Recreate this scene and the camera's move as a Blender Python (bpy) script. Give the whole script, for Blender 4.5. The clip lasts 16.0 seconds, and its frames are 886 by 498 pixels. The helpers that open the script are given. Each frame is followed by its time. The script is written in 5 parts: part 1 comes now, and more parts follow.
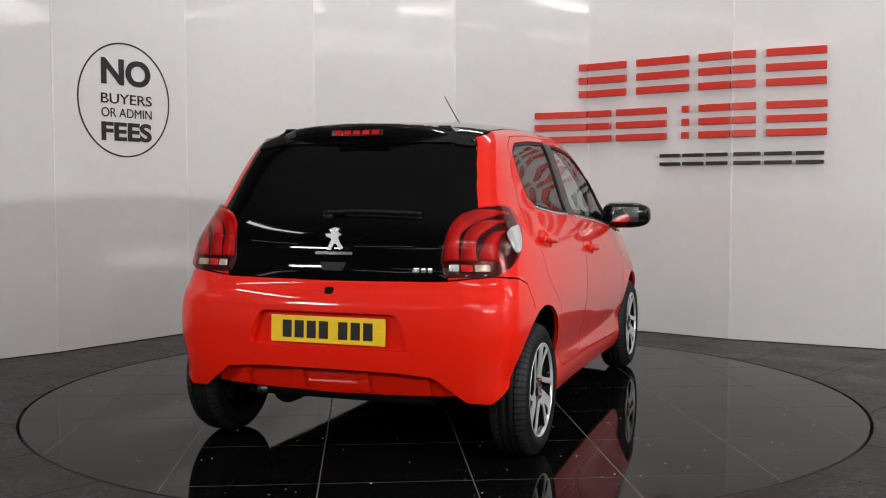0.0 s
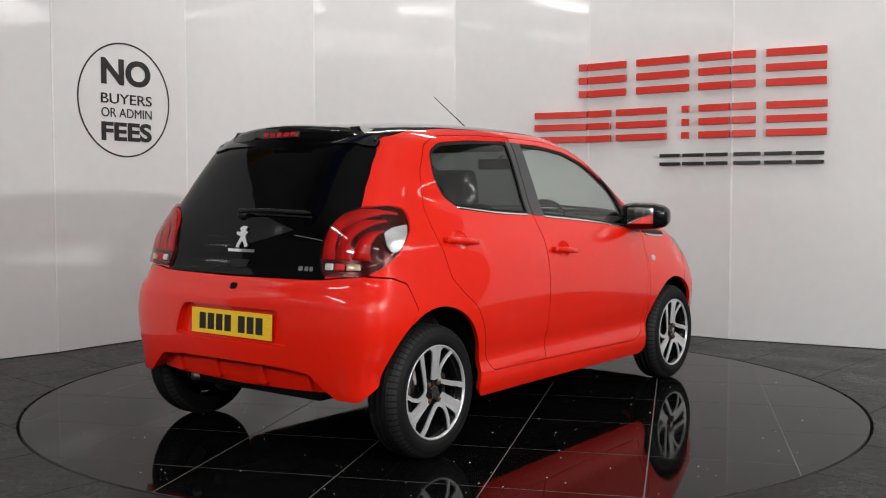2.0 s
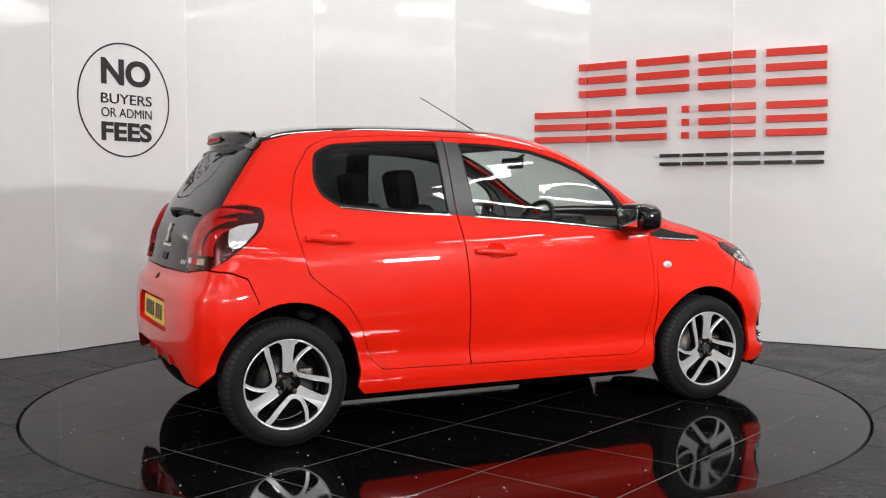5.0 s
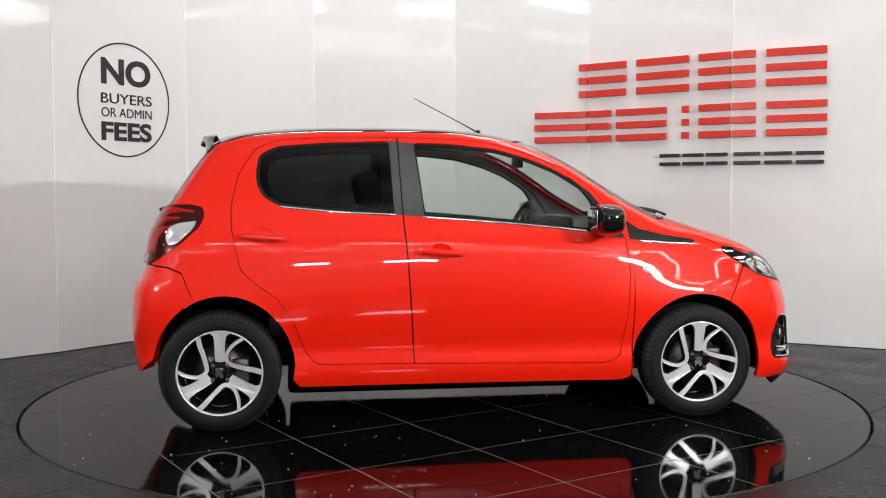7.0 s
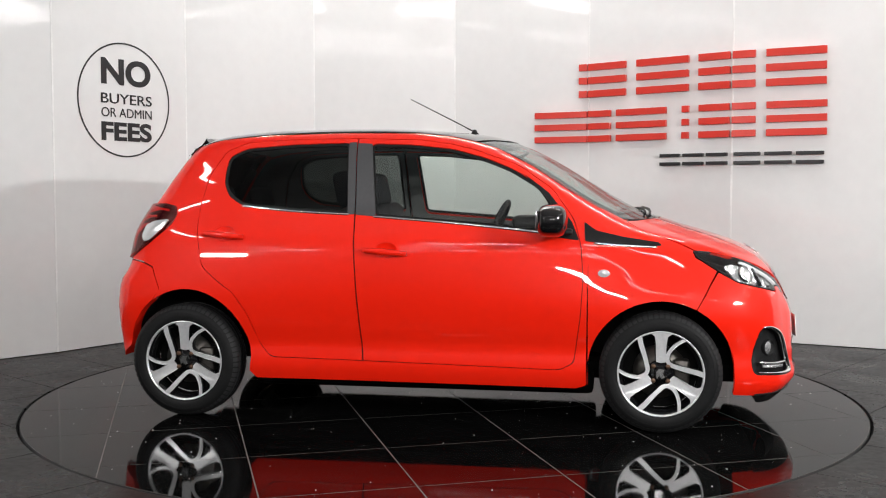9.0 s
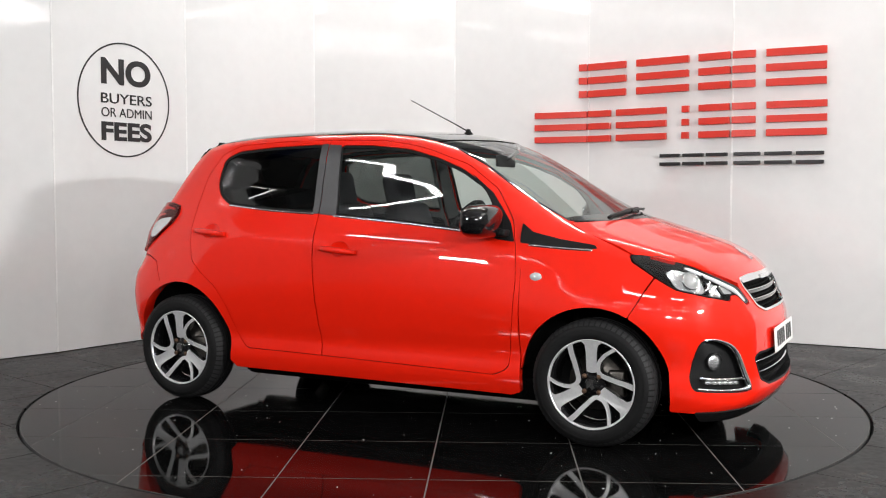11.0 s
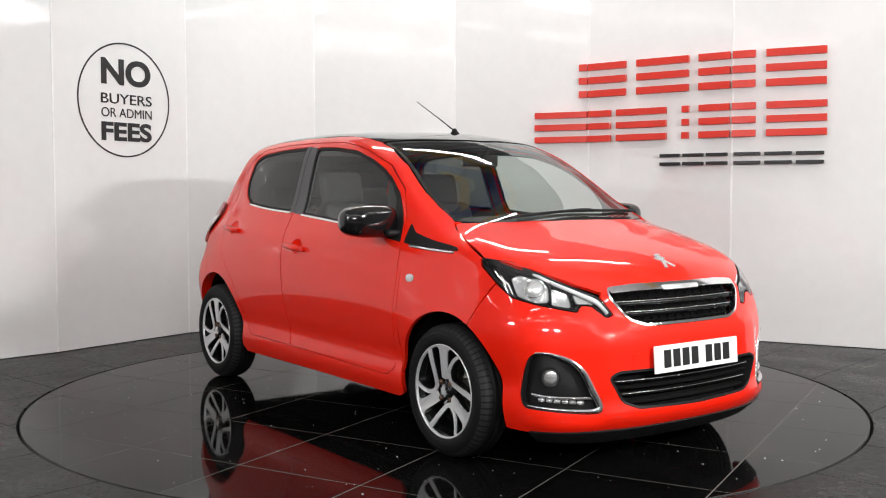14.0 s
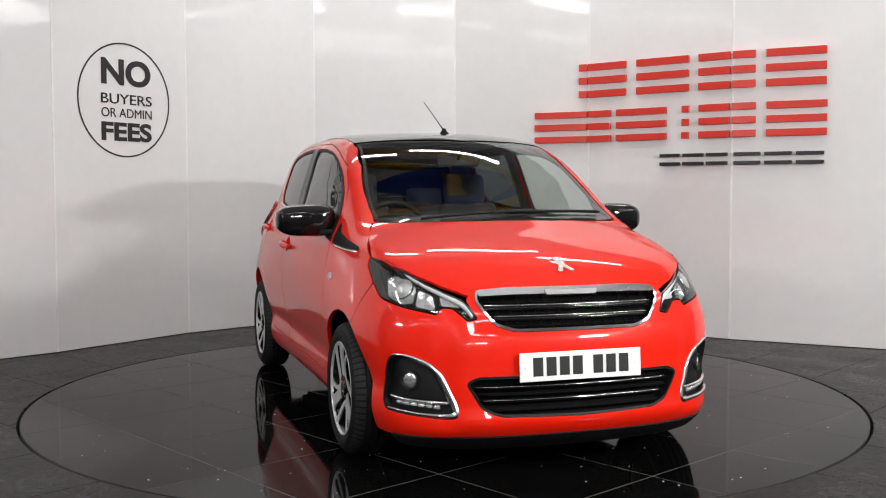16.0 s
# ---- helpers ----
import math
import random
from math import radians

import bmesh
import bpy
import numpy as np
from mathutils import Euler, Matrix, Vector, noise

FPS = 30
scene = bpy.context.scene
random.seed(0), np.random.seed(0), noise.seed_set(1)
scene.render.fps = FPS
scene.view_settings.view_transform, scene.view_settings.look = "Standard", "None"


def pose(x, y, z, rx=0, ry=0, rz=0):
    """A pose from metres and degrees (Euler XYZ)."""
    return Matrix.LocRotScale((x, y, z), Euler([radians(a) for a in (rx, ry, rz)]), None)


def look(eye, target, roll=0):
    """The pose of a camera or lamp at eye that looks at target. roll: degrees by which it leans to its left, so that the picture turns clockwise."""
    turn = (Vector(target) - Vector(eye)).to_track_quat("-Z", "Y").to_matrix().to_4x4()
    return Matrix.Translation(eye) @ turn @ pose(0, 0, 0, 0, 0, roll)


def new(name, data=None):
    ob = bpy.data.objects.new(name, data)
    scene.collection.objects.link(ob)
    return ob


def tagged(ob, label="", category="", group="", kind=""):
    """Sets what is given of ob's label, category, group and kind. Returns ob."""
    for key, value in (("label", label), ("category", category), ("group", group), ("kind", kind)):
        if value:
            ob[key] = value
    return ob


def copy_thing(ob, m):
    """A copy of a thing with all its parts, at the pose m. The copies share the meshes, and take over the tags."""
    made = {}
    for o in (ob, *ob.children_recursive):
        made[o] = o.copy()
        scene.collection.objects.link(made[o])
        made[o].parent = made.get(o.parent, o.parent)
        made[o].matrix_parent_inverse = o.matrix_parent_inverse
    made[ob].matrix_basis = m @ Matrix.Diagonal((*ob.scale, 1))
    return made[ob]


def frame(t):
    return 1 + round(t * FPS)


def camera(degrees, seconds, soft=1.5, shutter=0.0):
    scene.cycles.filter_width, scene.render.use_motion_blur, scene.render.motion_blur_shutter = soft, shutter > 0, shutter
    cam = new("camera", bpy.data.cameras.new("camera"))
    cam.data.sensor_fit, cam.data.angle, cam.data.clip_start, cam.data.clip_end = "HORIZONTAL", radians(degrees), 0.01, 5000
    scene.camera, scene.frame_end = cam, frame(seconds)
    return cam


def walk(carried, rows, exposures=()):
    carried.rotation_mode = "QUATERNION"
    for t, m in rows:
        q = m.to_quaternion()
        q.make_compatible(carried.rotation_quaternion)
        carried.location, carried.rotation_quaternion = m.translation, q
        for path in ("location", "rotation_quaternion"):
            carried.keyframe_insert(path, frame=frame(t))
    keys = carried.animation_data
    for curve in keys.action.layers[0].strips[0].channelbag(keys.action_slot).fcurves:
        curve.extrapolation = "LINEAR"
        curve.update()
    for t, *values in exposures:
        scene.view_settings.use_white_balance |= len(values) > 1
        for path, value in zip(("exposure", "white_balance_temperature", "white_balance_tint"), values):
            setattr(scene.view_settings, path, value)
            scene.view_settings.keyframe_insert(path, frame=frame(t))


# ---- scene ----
from mathutils.geometry import delaunay_2d_cdt

EYE = (0.0, -5.633, 1.118)
TILT, PAN = 3.147, 0.093
TURN_RATE, TURN_AT_8 = 8.847, -0.495
cam = camera(47.80, 16.0, soft=1.1)
VIEW = pose(*EYE, 90 - TILT, 0, PAN)
walk(cam, [(0.0, VIEW), (16.0, VIEW)], exposures=[(0.0, -0.86), (1.5, -0.85), (3.5, -0.50), (8.0, -0.43), (12.5, -0.23), (14.5, -0.32), (16.0, -0.56)])

# ---- world and light ----
world = bpy.data.worlds.new("world")
scene.world = world
world.use_nodes = True
world.node_tree.nodes["Background"].inputs[0].default_value = (0.8, 0.85, 0.9, 1)
world.node_tree.nodes["Background"].inputs[1].default_value = 0.05


def area(name, eye, target, sx, sy, watts, colour=(1, 0.992, 0.985)):
    d = bpy.data.lights.new(name, "AREA")
    d.shape, d.size, d.size_y, d.energy, d.color = "RECTANGLE", sx, sy, watts, colour
    ob = new(name, d)
    ob.matrix_world = look(eye, target)
    return ob


# tube lamps under the roof: place of the middle, length along x or y
# the three at height 4.72 are added, unseen, to light the display wall evenly
TUBES = [(-4.4, -3.0, 4.2, "y"), (4.4, -3.0, 4.2, "y"), (-1.4, 1.9, 4.72, "x"), (0.5, 2.3, 4.72, "x"), (2.2, 1.2, 4.72, "x"), (-1.5, -6.6, 4.6, "x"), (1.5, -6.6, 4.6, "x"), (5.2, -2.0, 3.9, "y"), (6.1, -1.6, 3.9, "y")]
TUBE_WATTS = 48
# rows of further tubes down the hall, behind and beside the turntable
FAR_TUBES = [(x, y, 4.2, "x") for y in (-7.6, -9.0) for x in (-5.6, -2.8, 0.0, 2.8, 5.6)] + [(sx, y, 4.2, "y") for sx in (-7.0, 7.0) for y in (-5.4, -2.8, -0.2)]
FAR_TUBES += [(x, y, 3.5, "y") for x in (5.4, 6.6) for y in (-7.8, -5.6, -3.4)] + [(x, -8.3, 4.0, "x") for x in (-4.2, -1.4, 1.4, 4.2)]
for tx, ty, tz, along in TUBES:
    lamp = area("tube_light", (tx, ty, tz - 0.07), (tx, ty, 0), 0.16, 1.7, TUBE_WATTS)
    lamp.matrix_world = pose(tx, ty, tz - 0.07, 0, 0, 90 if along == "x" else 0)
# flood lamps before the turntable: place, watts
FLOODS = [(-3.7, -4.2, 2.15, 84), (3.7, -4.2, 2.15, 235), (0.1, -6.3, 1.99, 62), (1.3, -6.3, 1.99, 62)]
FLOOD_SIZE = [(0.7, 0.14), (0.7, 0.14), (0.5, 0.12), (0.5, 0.12)]
for (kx, ky, kz, kw), (sx, sy) in zip(FLOODS, FLOOD_SIZE):
    area("flood_light", (kx, ky, kz), (0.0, 0.8, 1.2), sx, sy, kw)


# ---- materials ----
def mat(name, colour, rough=0.5, metal=0.0, coat=0.0, vary=0.0, scale=8.0, bump=0.0, bump_scale=60.0, rough_vary=0.0, emit=0.0, spec=0.5, random_object=0.0):
    m = bpy.data.materials.new(name)
    m.use_nodes = True
    n, l = m.node_tree.nodes, m.node_tree.links
    b = n["Principled BSDF"]
    b.inputs["Base Color"].default_value = (*colour, 1)
    b.inputs["Roughness"].default_value = rough
    b.inputs["Metallic"].default_value = metal
    b.inputs["Coat Weight"].default_value = coat
    b.inputs["Coat Roughness"].default_value = 0.02
    b.inputs["Coat IOR"].default_value = 1.42
    b.inputs["Specular IOR Level"].default_value = spec
    tc = n.new("ShaderNodeTexCoord")
    if vary or rough_vary or random_object:
        fine, broad = n.new("ShaderNodeTexNoise"), n.new("ShaderNodeTexNoise")
        fine.inputs["Scale"].default_value, broad.inputs["Scale"].default_value = scale * 9, scale
        fine.inputs["Detail"].default_value = 4
        for q in (fine, broad):
            l.new(tc.outputs["Object"], q.inputs["Vector"])
        mixn = n.new("ShaderNodeMath")
        mixn.operation = "ADD"
        l.new(fine.outputs[0], mixn.inputs[0])
        l.new(broad.outputs[0], mixn.inputs[1])
        if vary or random_object:
            hsv = n.new("ShaderNodeHueSaturation")
            hsv.inputs["Color"].default_value = (*colour, 1)
            mr = n.new("ShaderNodeMapRange")
            mr.inputs[1].default_value, mr.inputs[2].default_value = 0.6, 1.4
            mr.inputs[3].default_value, mr.inputs[4].default_value = 1 - vary, 1 + vary
            l.new(mixn.outputs[0], mr.inputs[0])
            if random_object:
                oi, ra, mu = n.new("ShaderNodeObjectInfo"), n.new("ShaderNodeMapRange"), n.new("ShaderNodeMath")
                ra.inputs[3].default_value, ra.inputs[4].default_value = 1 - random_object, 1 + random_object
                mu.operation = "MULTIPLY"
                l.new(oi.outputs["Random"], ra.inputs[0])
                l.new(ra.outputs[0], mu.inputs[0])
                l.new(mr.outputs[0], mu.inputs[1])
                l.new(mu.outputs[0], hsv.inputs["Value"])
            else:
                l.new(mr.outputs[0], hsv.inputs["Value"])
            l.new(hsv.outputs[0], b.inputs["Base Color"])
        if rough_vary:
            rr = n.new("ShaderNodeMapRange")
            rr.inputs[1].default_value, rr.inputs[2].default_value = 0.6, 1.4
            rr.inputs[3].default_value, rr.inputs[4].default_value = max(0, rough - rough_vary), rough + rough_vary
            l.new(mixn.outputs[0], rr.inputs[0])
            l.new(rr.outputs[0], b.inputs["Roughness"])
    if bump:
        bn, bp = n.new("ShaderNodeTexNoise"), n.new("ShaderNodeBump")
        bn.inputs["Scale"].default_value = bump_scale
        bn.inputs["Detail"].default_value = 3
        bp.inputs["Strength"].default_value, bp.inputs["Distance"].default_value = 1.0, bump
        l.new(tc.outputs["Object"], bn.inputs["Vector"])
        l.new(bn.outputs[0], bp.inputs["Height"])
        l.new(bp.outputs[0], b.inputs["Normal"])
    if emit:
        b.inputs["Emission Color"].default_value = (*colour, 1)
        b.inputs["Emission Strength"].default_value = emit
    return m


def pane(name, tint, base=0.08, rough=0.0):
    """Thin glass: a clear or tinted sheet with a Fresnel gloss."""
    m = bpy.data.materials.new(name)
    m.use_nodes = True
    n, l = m.node_tree.nodes, m.node_tree.links
    n.remove(n["Principled BSDF"])
    t, g, f, x = (n.new(k) for k in ("ShaderNodeBsdfTransparent", "ShaderNodeBsdfGlossy", "ShaderNodeLayerWeight", "ShaderNodeMixShader"))
    t.inputs[0].default_value = (*tint, 1)
    g.inputs["Roughness"].default_value = rough
    p, r = n.new("ShaderNodeMath"), n.new("ShaderNodeMapRange")
    p.operation = "POWER"
    p.inputs[1].default_value = 4.2
    f.inputs[0].default_value = 0.5
    r.inputs[3].default_value, r.inputs[4].default_value = base, 1.0
    l.new(f.outputs["Facing"], p.inputs[0])
    l.new(p.outputs[0], r.inputs[0])
    l.new(r.outputs[0], x.inputs[0])
    l.new(t.outputs[0], x.inputs[1])
    l.new(g.outputs[0], x.inputs[2])
    l.new(x.outputs[0], n["Material Output"].inputs[0])
    return m


M_RED = mat("red car paint", (0.74, 0.013, 0.003), 0.4, 0.0, 1.0, vary=0.03, scale=3, bump=0.00012, bump_scale=4, spec=0.1)
M_PIANO = mat("gloss black paint", (0.005, 0.005, 0.0055), 0.07, 0, 0.6, vary=0.2, spec=0.3)
M_TAIL = mat("black hatch glass", (0.0015, 0.0015, 0.0017), 0.04, 0, 0.05, vary=0.2, spec=0.14)
M_PLASTIC = mat("black plastic", (0.008, 0.008, 0.0083), 0.45, spec=0.2, vary=0.25, bump=0.0006, bump_scale=400)
M_TRIM = mat("grey satin trim", (0.06, 0.06, 0.063), 0.35, 0.2, vary=0.1)
M_DARK = mat("dark underside", (0.003, 0.003, 0.003), 0.8, spec=0.1, vary=0.4, bump=0.004, bump_scale=20)
M_RUBBER = mat("tyre rubber", (0.0065, 0.0065, 0.0068), 0.62, spec=0.17, vary=0.3, bump=0.0008, bump_scale=120)
# tread blocks paler than the tyre; groove shade is put into the colours
M_TREAD = mat("paler tread rubber", (0.016, 0.016, 0.0165), 0.6, spec=0.25, vary=0.3, scale=30)
M_ALLOY = mat("machined alloy", (0.80, 0.80, 0.81), 0.30, 0.65, vary=0.10, bump=0.0003, bump_scale=200)
M_CHROME = mat("chrome", (0.92, 0.925, 0.93), 0.09, 1.0, vary=0.03)
M_BOLT = mat("rusty bolt", (0.12, 0.07, 0.045), 0.45, 0.7, vary=0.3, scale=60)
M_EMBLEM = mat("satin metal emblem", (0.75, 0.75, 0.76), 0.25, 0.8, vary=0.1, scale=40)
M_DRL = mat("white light guide", (0.85, 0.86, 0.87), 0.2, 0.1, 0.3, vary=0.08, scale=40)
M_BLUE = mat("blue painted steel", (0.02, 0.06, 0.30), 0.5, vary=0.15)
M_AMBERPAINT = mat("yellow painted steel", (0.75, 0.42, 0.02), 0.5, vary=0.15)
M_DISC = mat("brake steel", (0.13, 0.12, 0.11), 0.45, 1.0, vary=0.25)
M_SEAL = mat("rubber seal", (0.006, 0.006, 0.006), 0.55, spec=0.2, vary=0.2)
M_FABRIC = mat("dark seat fabric", (0.022, 0.022, 0.025), 0.9, vary=0.3, bump=0.001, bump_scale=300)
M_LINING = mat("grey head lining", (0.30, 0.30, 0.29), 0.9, vary=0.1)
M_INNER = mat("dark grey inner trim", (0.10, 0.10, 0.10), 0.8, vary=0.1)
M_YELLOW = mat("yellow plate", (0.85, 0.55, 0.02), 0.35, vary=0.05)
M_PLATEW = mat("white plate", (0.8, 0.8, 0.78), 0.35, vary=0.04)
M_INK = mat("black ink", (0.008, 0.008, 0.008), 0.5, vary=0.1)
M_LENSRED = mat("red lamp lens", (0.50, 0.004, 0.003), 0.4, 0, 0.0, vary=0.5, scale=18, spec=0.2, bump=0.0006, bump_scale=90)
M_REFLECT = mat("lamp reflector", (0.80, 0.80, 0.81), 0.16, 0.8, 0.4, vary=0.35, scale=30, bump=0.002, bump_scale=45)
M_LENSDARK = mat("smoked lamp lens", (0.03, 0.0012, 0.0014), 0.25, 0, 0.0, vary=0.2)
M_LENSCLEAR = mat("clear lamp lens", (0.62, 0.62, 0.62), 0.12, 0.5, 1.0, vary=0.15, scale=40, bump=0.0015, bump_scale=70)
M_AMBER = mat("amber lamp lens", (0.50, 0.38, 0.26), 0.12, 0.5, 1.0, vary=0.4, scale=40, bump=0.0015, bump_scale=70)
M_GLASS = pane("clear window glass", (0.80, 0.86, 0.83), 0.055)
M_PRIVACY = pane("tinted window glass", (0.13, 0.145, 0.14), 0.04)
M_TAILGLASS = pane("red tinted lamp cover", (0.80, 0.32, 0.30), 0.045)
M_LAMPGLASS = pane("clear lamp cover", (0.93, 0.94, 0.94))
M_WALL = mat("gloss white panel", (0.74, 0.74, 0.735), 0.06, 0, 0, vary=0.03, scale=1.2, rough_vary=0.03, bump=0.0010, bump_scale=3.5)
M_JOINT = mat("panel joint", (0.80, 0.80, 0.79), 0.35, vary=0.1)
M_TILE = mat("polished black tile", (0.003, 0.003, 0.003), 0.05, 0, 0, vary=0.4, scale=4, rough_vary=0.045, random_object=0.2, spec=0.07, bump=0.00025, bump_scale=2.5)
M_TILEOUT = mat("worn dark floor tile", (0.006, 0.0058, 0.0055), 0.3, 0, 0, vary=0.35, scale=3, rough_vary=0.1, random_object=0.15, spec=0.075)
M_GROUT = mat("tile grout", (0.11, 0.107, 0.10), 0.7, vary=0.3)
M_SIGNRED = mat("red sign face", (0.60, 0.028, 0.014), 0.3, vary=0.05)
M_SIGNBLACK = mat("black sign face", (0.012, 0.012, 0.013), 0.35, vary=0.1)
M_ROOM = mat("painted block wall", (0.30, 0.30, 0.30), 0.7, vary=0.15, scale=2, bump=0.003, bump_scale=40)
M_CEIL = mat("pale roof sheeting", (0.72, 0.72, 0.73), 0.7, vary=0.2, scale=2)
M_TUBE = mat("lit tube", (1.0, 0.98, 0.94), 0.5, emit=25)
M_HOUSING = mat("white lamp housing", (0.7, 0.7, 0.7), 0.4, vary=0.05)


# ---- mesh helpers ----
def part(name, bm, material, parent=None, label="", smooth=True):
    me = bpy.data.meshes.new(name)
    if smooth:
        for f in bm.faces:
            f.smooth = True
    bm.to_mesh(me)
    bm.free()
    me.materials.append(material)
    if smooth and "hull_normal" in me.attributes:
        # shade panels by the exact slope of the hull
        n = np.zeros(len(me.vertices) * 3, np.float32)
        me.attributes["hull_normal"].data.foreach_get("vector", n)
        me.attributes.remove(me.attributes["hull_normal"])
        me.normals_split_custom_set_from_vertices([tuple(v) for v in n.reshape(-1, 3)])
    ob = new(name, me)
    if parent is not None:
        ob.parent = parent
    if label:
        ob["label"] = label
    return ob


def box_bm(lo, hi, bevel=0.0, bm=None, m=None, seg=2):
    bm2 = bmesh.new()
    c = [(a + b) / 2 for a, b in zip(lo, hi)]
    s = [abs(b - a) for a, b in zip(lo, hi)]
    bmesh.ops.create_cube(bm2, size=1, matrix=Matrix.LocRotScale(c, None, s))
    if bevel:
        bmesh.ops.bevel(bm2, geom=bm2.edges[:], offset=bevel, segments=seg, affect="EDGES", profile=0.6)
    if m is not None:
        bm2.transform(m)
    if bm is None:
        return bm2
    tmp = bpy.data.meshes.new("tmp")
    bm2.to_mesh(tmp)
    bm2.free()
    bm.from_mesh(tmp)
    bpy.data.meshes.remove(tmp)
    return bm


def merge(bm, other):
    tmp = bpy.data.meshes.new("tmp")
    other.to_mesh(tmp)
    other.free()
    bm.from_mesh(tmp)
    bpy.data.meshes.remove(tmp)
    return bm


def lathe(profile, steps=48, axis="y", bm=None, a0=0.0, a1=math.tau):
    """Turns a list of (radius, along) about an axis."""
    bm = bm or bmesh.new()
    full = abs(a1 - a0 - math.tau) < 1e-6
    rings = []
    for i in range(steps if full else steps + 1):
        a = a0 + (a1 - a0) * i / steps
        c, s = math.cos(a), math.sin(a)
        rings.append([bm.verts.new((r * c, h, r * s) if axis == "y" else (r * c, r * s, h) if axis == "z" else (h, r * c, r * s)) for r, h in profile])
    for i in range(len(rings) if full else len(rings) - 1):
        a, b = rings[i], rings[(i + 1) % len(rings)]
        for j in range(len(profile) - 1):
            bm.faces.new((a[j], a[j + 1], b[j + 1], b[j]))
    bmesh.ops.recalc_face_normals(bm, faces=bm.faces)
    return bm


def prism(points, depth, bm=None, bevel=0.0):
    """A flat outline in x, y, raised by depth along z."""
    b2 = bmesh.new()
    vs = [b2.verts.new((x, y, 0)) for x, y in points]
    f = b2.faces.new(vs)
    top = bmesh.ops.extrude_face_region(b2, geom=[f])
    bmesh.ops.translate(b2, vec=(0, 0, depth), verts=[v for v in top["geom"] if isinstance(v, bmesh.types.BMVert)])
    bmesh.ops.recalc_face_normals(b2, faces=b2.faces)
    if bevel:
        bmesh.ops.bevel(b2, geom=b2.edges[:], offset=bevel, segments=1, affect="EDGES")
    return b2 if bm is None else merge(bm, b2)


def tube(points, r, bm=None, sides=8, closed=False):
    """A round rod along a polyline."""
    bm = bm or bmesh.new()
    pts = [Vector(p) for p in points]
    rings = []
    n = len(pts)
    for i, p in enumerate(pts):
        a = pts[(i - 1) % n] if (closed or i > 0) else p
        b = pts[(i + 1) % n] if (closed or i < n - 1) else p
        d = (b - a).normalized()
        u = d.cross(Vector((0, 0, 1)) if abs(d.z) < 0.9 else Vector((1, 0, 0))).normalized()
        w = d.cross(u)
        rr = r[i] if isinstance(r, (list, tuple)) else r
        rings.append([bm.verts.new(p + rr * (math.cos(k * math.tau / sides) * u + math.sin(k * math.tau / sides) * w)) for k in range(sides)])
    for i in range(n if closed else n - 1):
        a, b = rings[i], rings[(i + 1) % n]
        for k in range(sides):
            bm.faces.new((a[k], a[(k + 1) % sides], b[(k + 1) % sides], b[k]))
    if not closed:
        bm.faces.new(rings[0][::-1])
        bm.faces.new(rings[-1])
    bmesh.ops.recalc_face_normals(bm, faces=bm.faces)
    return bm


# ---- the place ----
WALL = [(-3.556, 0.475), (-2.73, 1.373), (-2.056, 2.363), (-1.145, 3.20), (0.091, 3.30), (1.205, 2.775), (2.188, 2.016), (3.274, 1.46)]
WALL_TOP = 3.6


def on_wall(i, s, z, out=0.0):
    """A pose on wall panel i: s along it, z up; the pose's x runs along the wall, y up, z out of it."""
    a, b = Vector((*WALL[i], 0)), Vector((*WALL[i + 1], 0))
    e = (b - a).normalized()
    nrm = Vector((e.y, -e.x, 0))
    p = a + e * s + nrm * out
    return Matrix(((e.x, 0, nrm.x, p.x), (e.y, 0, nrm.y, p.y), (0, 1, 0, z), (0, 0, 0, 1)))


def display_wall():
    root = tagged(new("wall_display"), "curved display wall of glossy white upright panels", "wall", kind="structure")
    for i in range(len(WALL) - 1):
        a, b = Vector((*WALL[i], 0)), Vector((*WALL[i + 1], 0))
        L = (b - a).length
        bm = box_bm((0.0025, 0.0, -0.04), (L - 0.0025, WALL_TOP, 0.0), 0.0015, seg=1)
        bm.transform(on_wall(i, 0, 0.004))
        part("wall_panel", bm, M_WALL, root, smooth=False)
        bm = box_bm((-0.007, 0, -0.05), (0.007, WALL_TOP, 0.002), 0.001, seg=1)
        bm.transform(on_wall(i, 0, 0.004))
        part("joint_strip", bm, M_JOINT, root, smooth=False)
    # the wall runs on out of view on both sides
    for n, (a, b) in enumerate([((-5.0, -1.5), WALL[0]), (WALL[-1], (5.0, 0.2))]):
        e = (Vector(b) - Vector(a))
        bm = box_bm((0, 0, 0), (e.length, 0.04, WALL_TOP))
        bm.transform(Matrix.Translation((*a, 0.004)) @ Matrix.Rotation(math.atan2(e.y, e.x), 4, "Z"))
        part("wall_panel", bm, M_WALL, root, smooth=False)


def hall():
    for name, lo, hi in (("wall_south", (-8, -10.2, 0), (8, -10, 5)), ("wall_west", (-8.2, -10, 0), (-8, 5, 5)),
                         ("wall_east", (8, -10, 0), (8.2, 5, 5)), ("wall_north", (-8, 5, 0), (8, 5.2, 5))):
        tagged(part(name, box_bm(lo, hi), M_ROOM, smooth=False), "painted block wall of the workshop hall", "wall", kind="structure")
    tagged(part("ceiling", box_bm((-8.2, -10.2, 5.0), (8.2, 5.2, 5.2)), M_CEIL, smooth=False), "pale sheet metal roof of the hall", "ceiling", kind="structure")


TABLE_R = 2.228
TILE = 0.6
TILE_TURN, TILE_A, TILE_B = 23.8, -0.57, 0.02


def clip_poly(poly, inside, cut):
    """Cuts a convex outline by a test."""
    out = []
    for i, p in enumerate(poly):
        q = poly[(i + 1) % len(poly)]
        if inside(p):
            out.append(p)
            if not inside(q):
                out.append(cut(p, q))
        elif inside(q):
            out.append(cut(q, p))
    return out


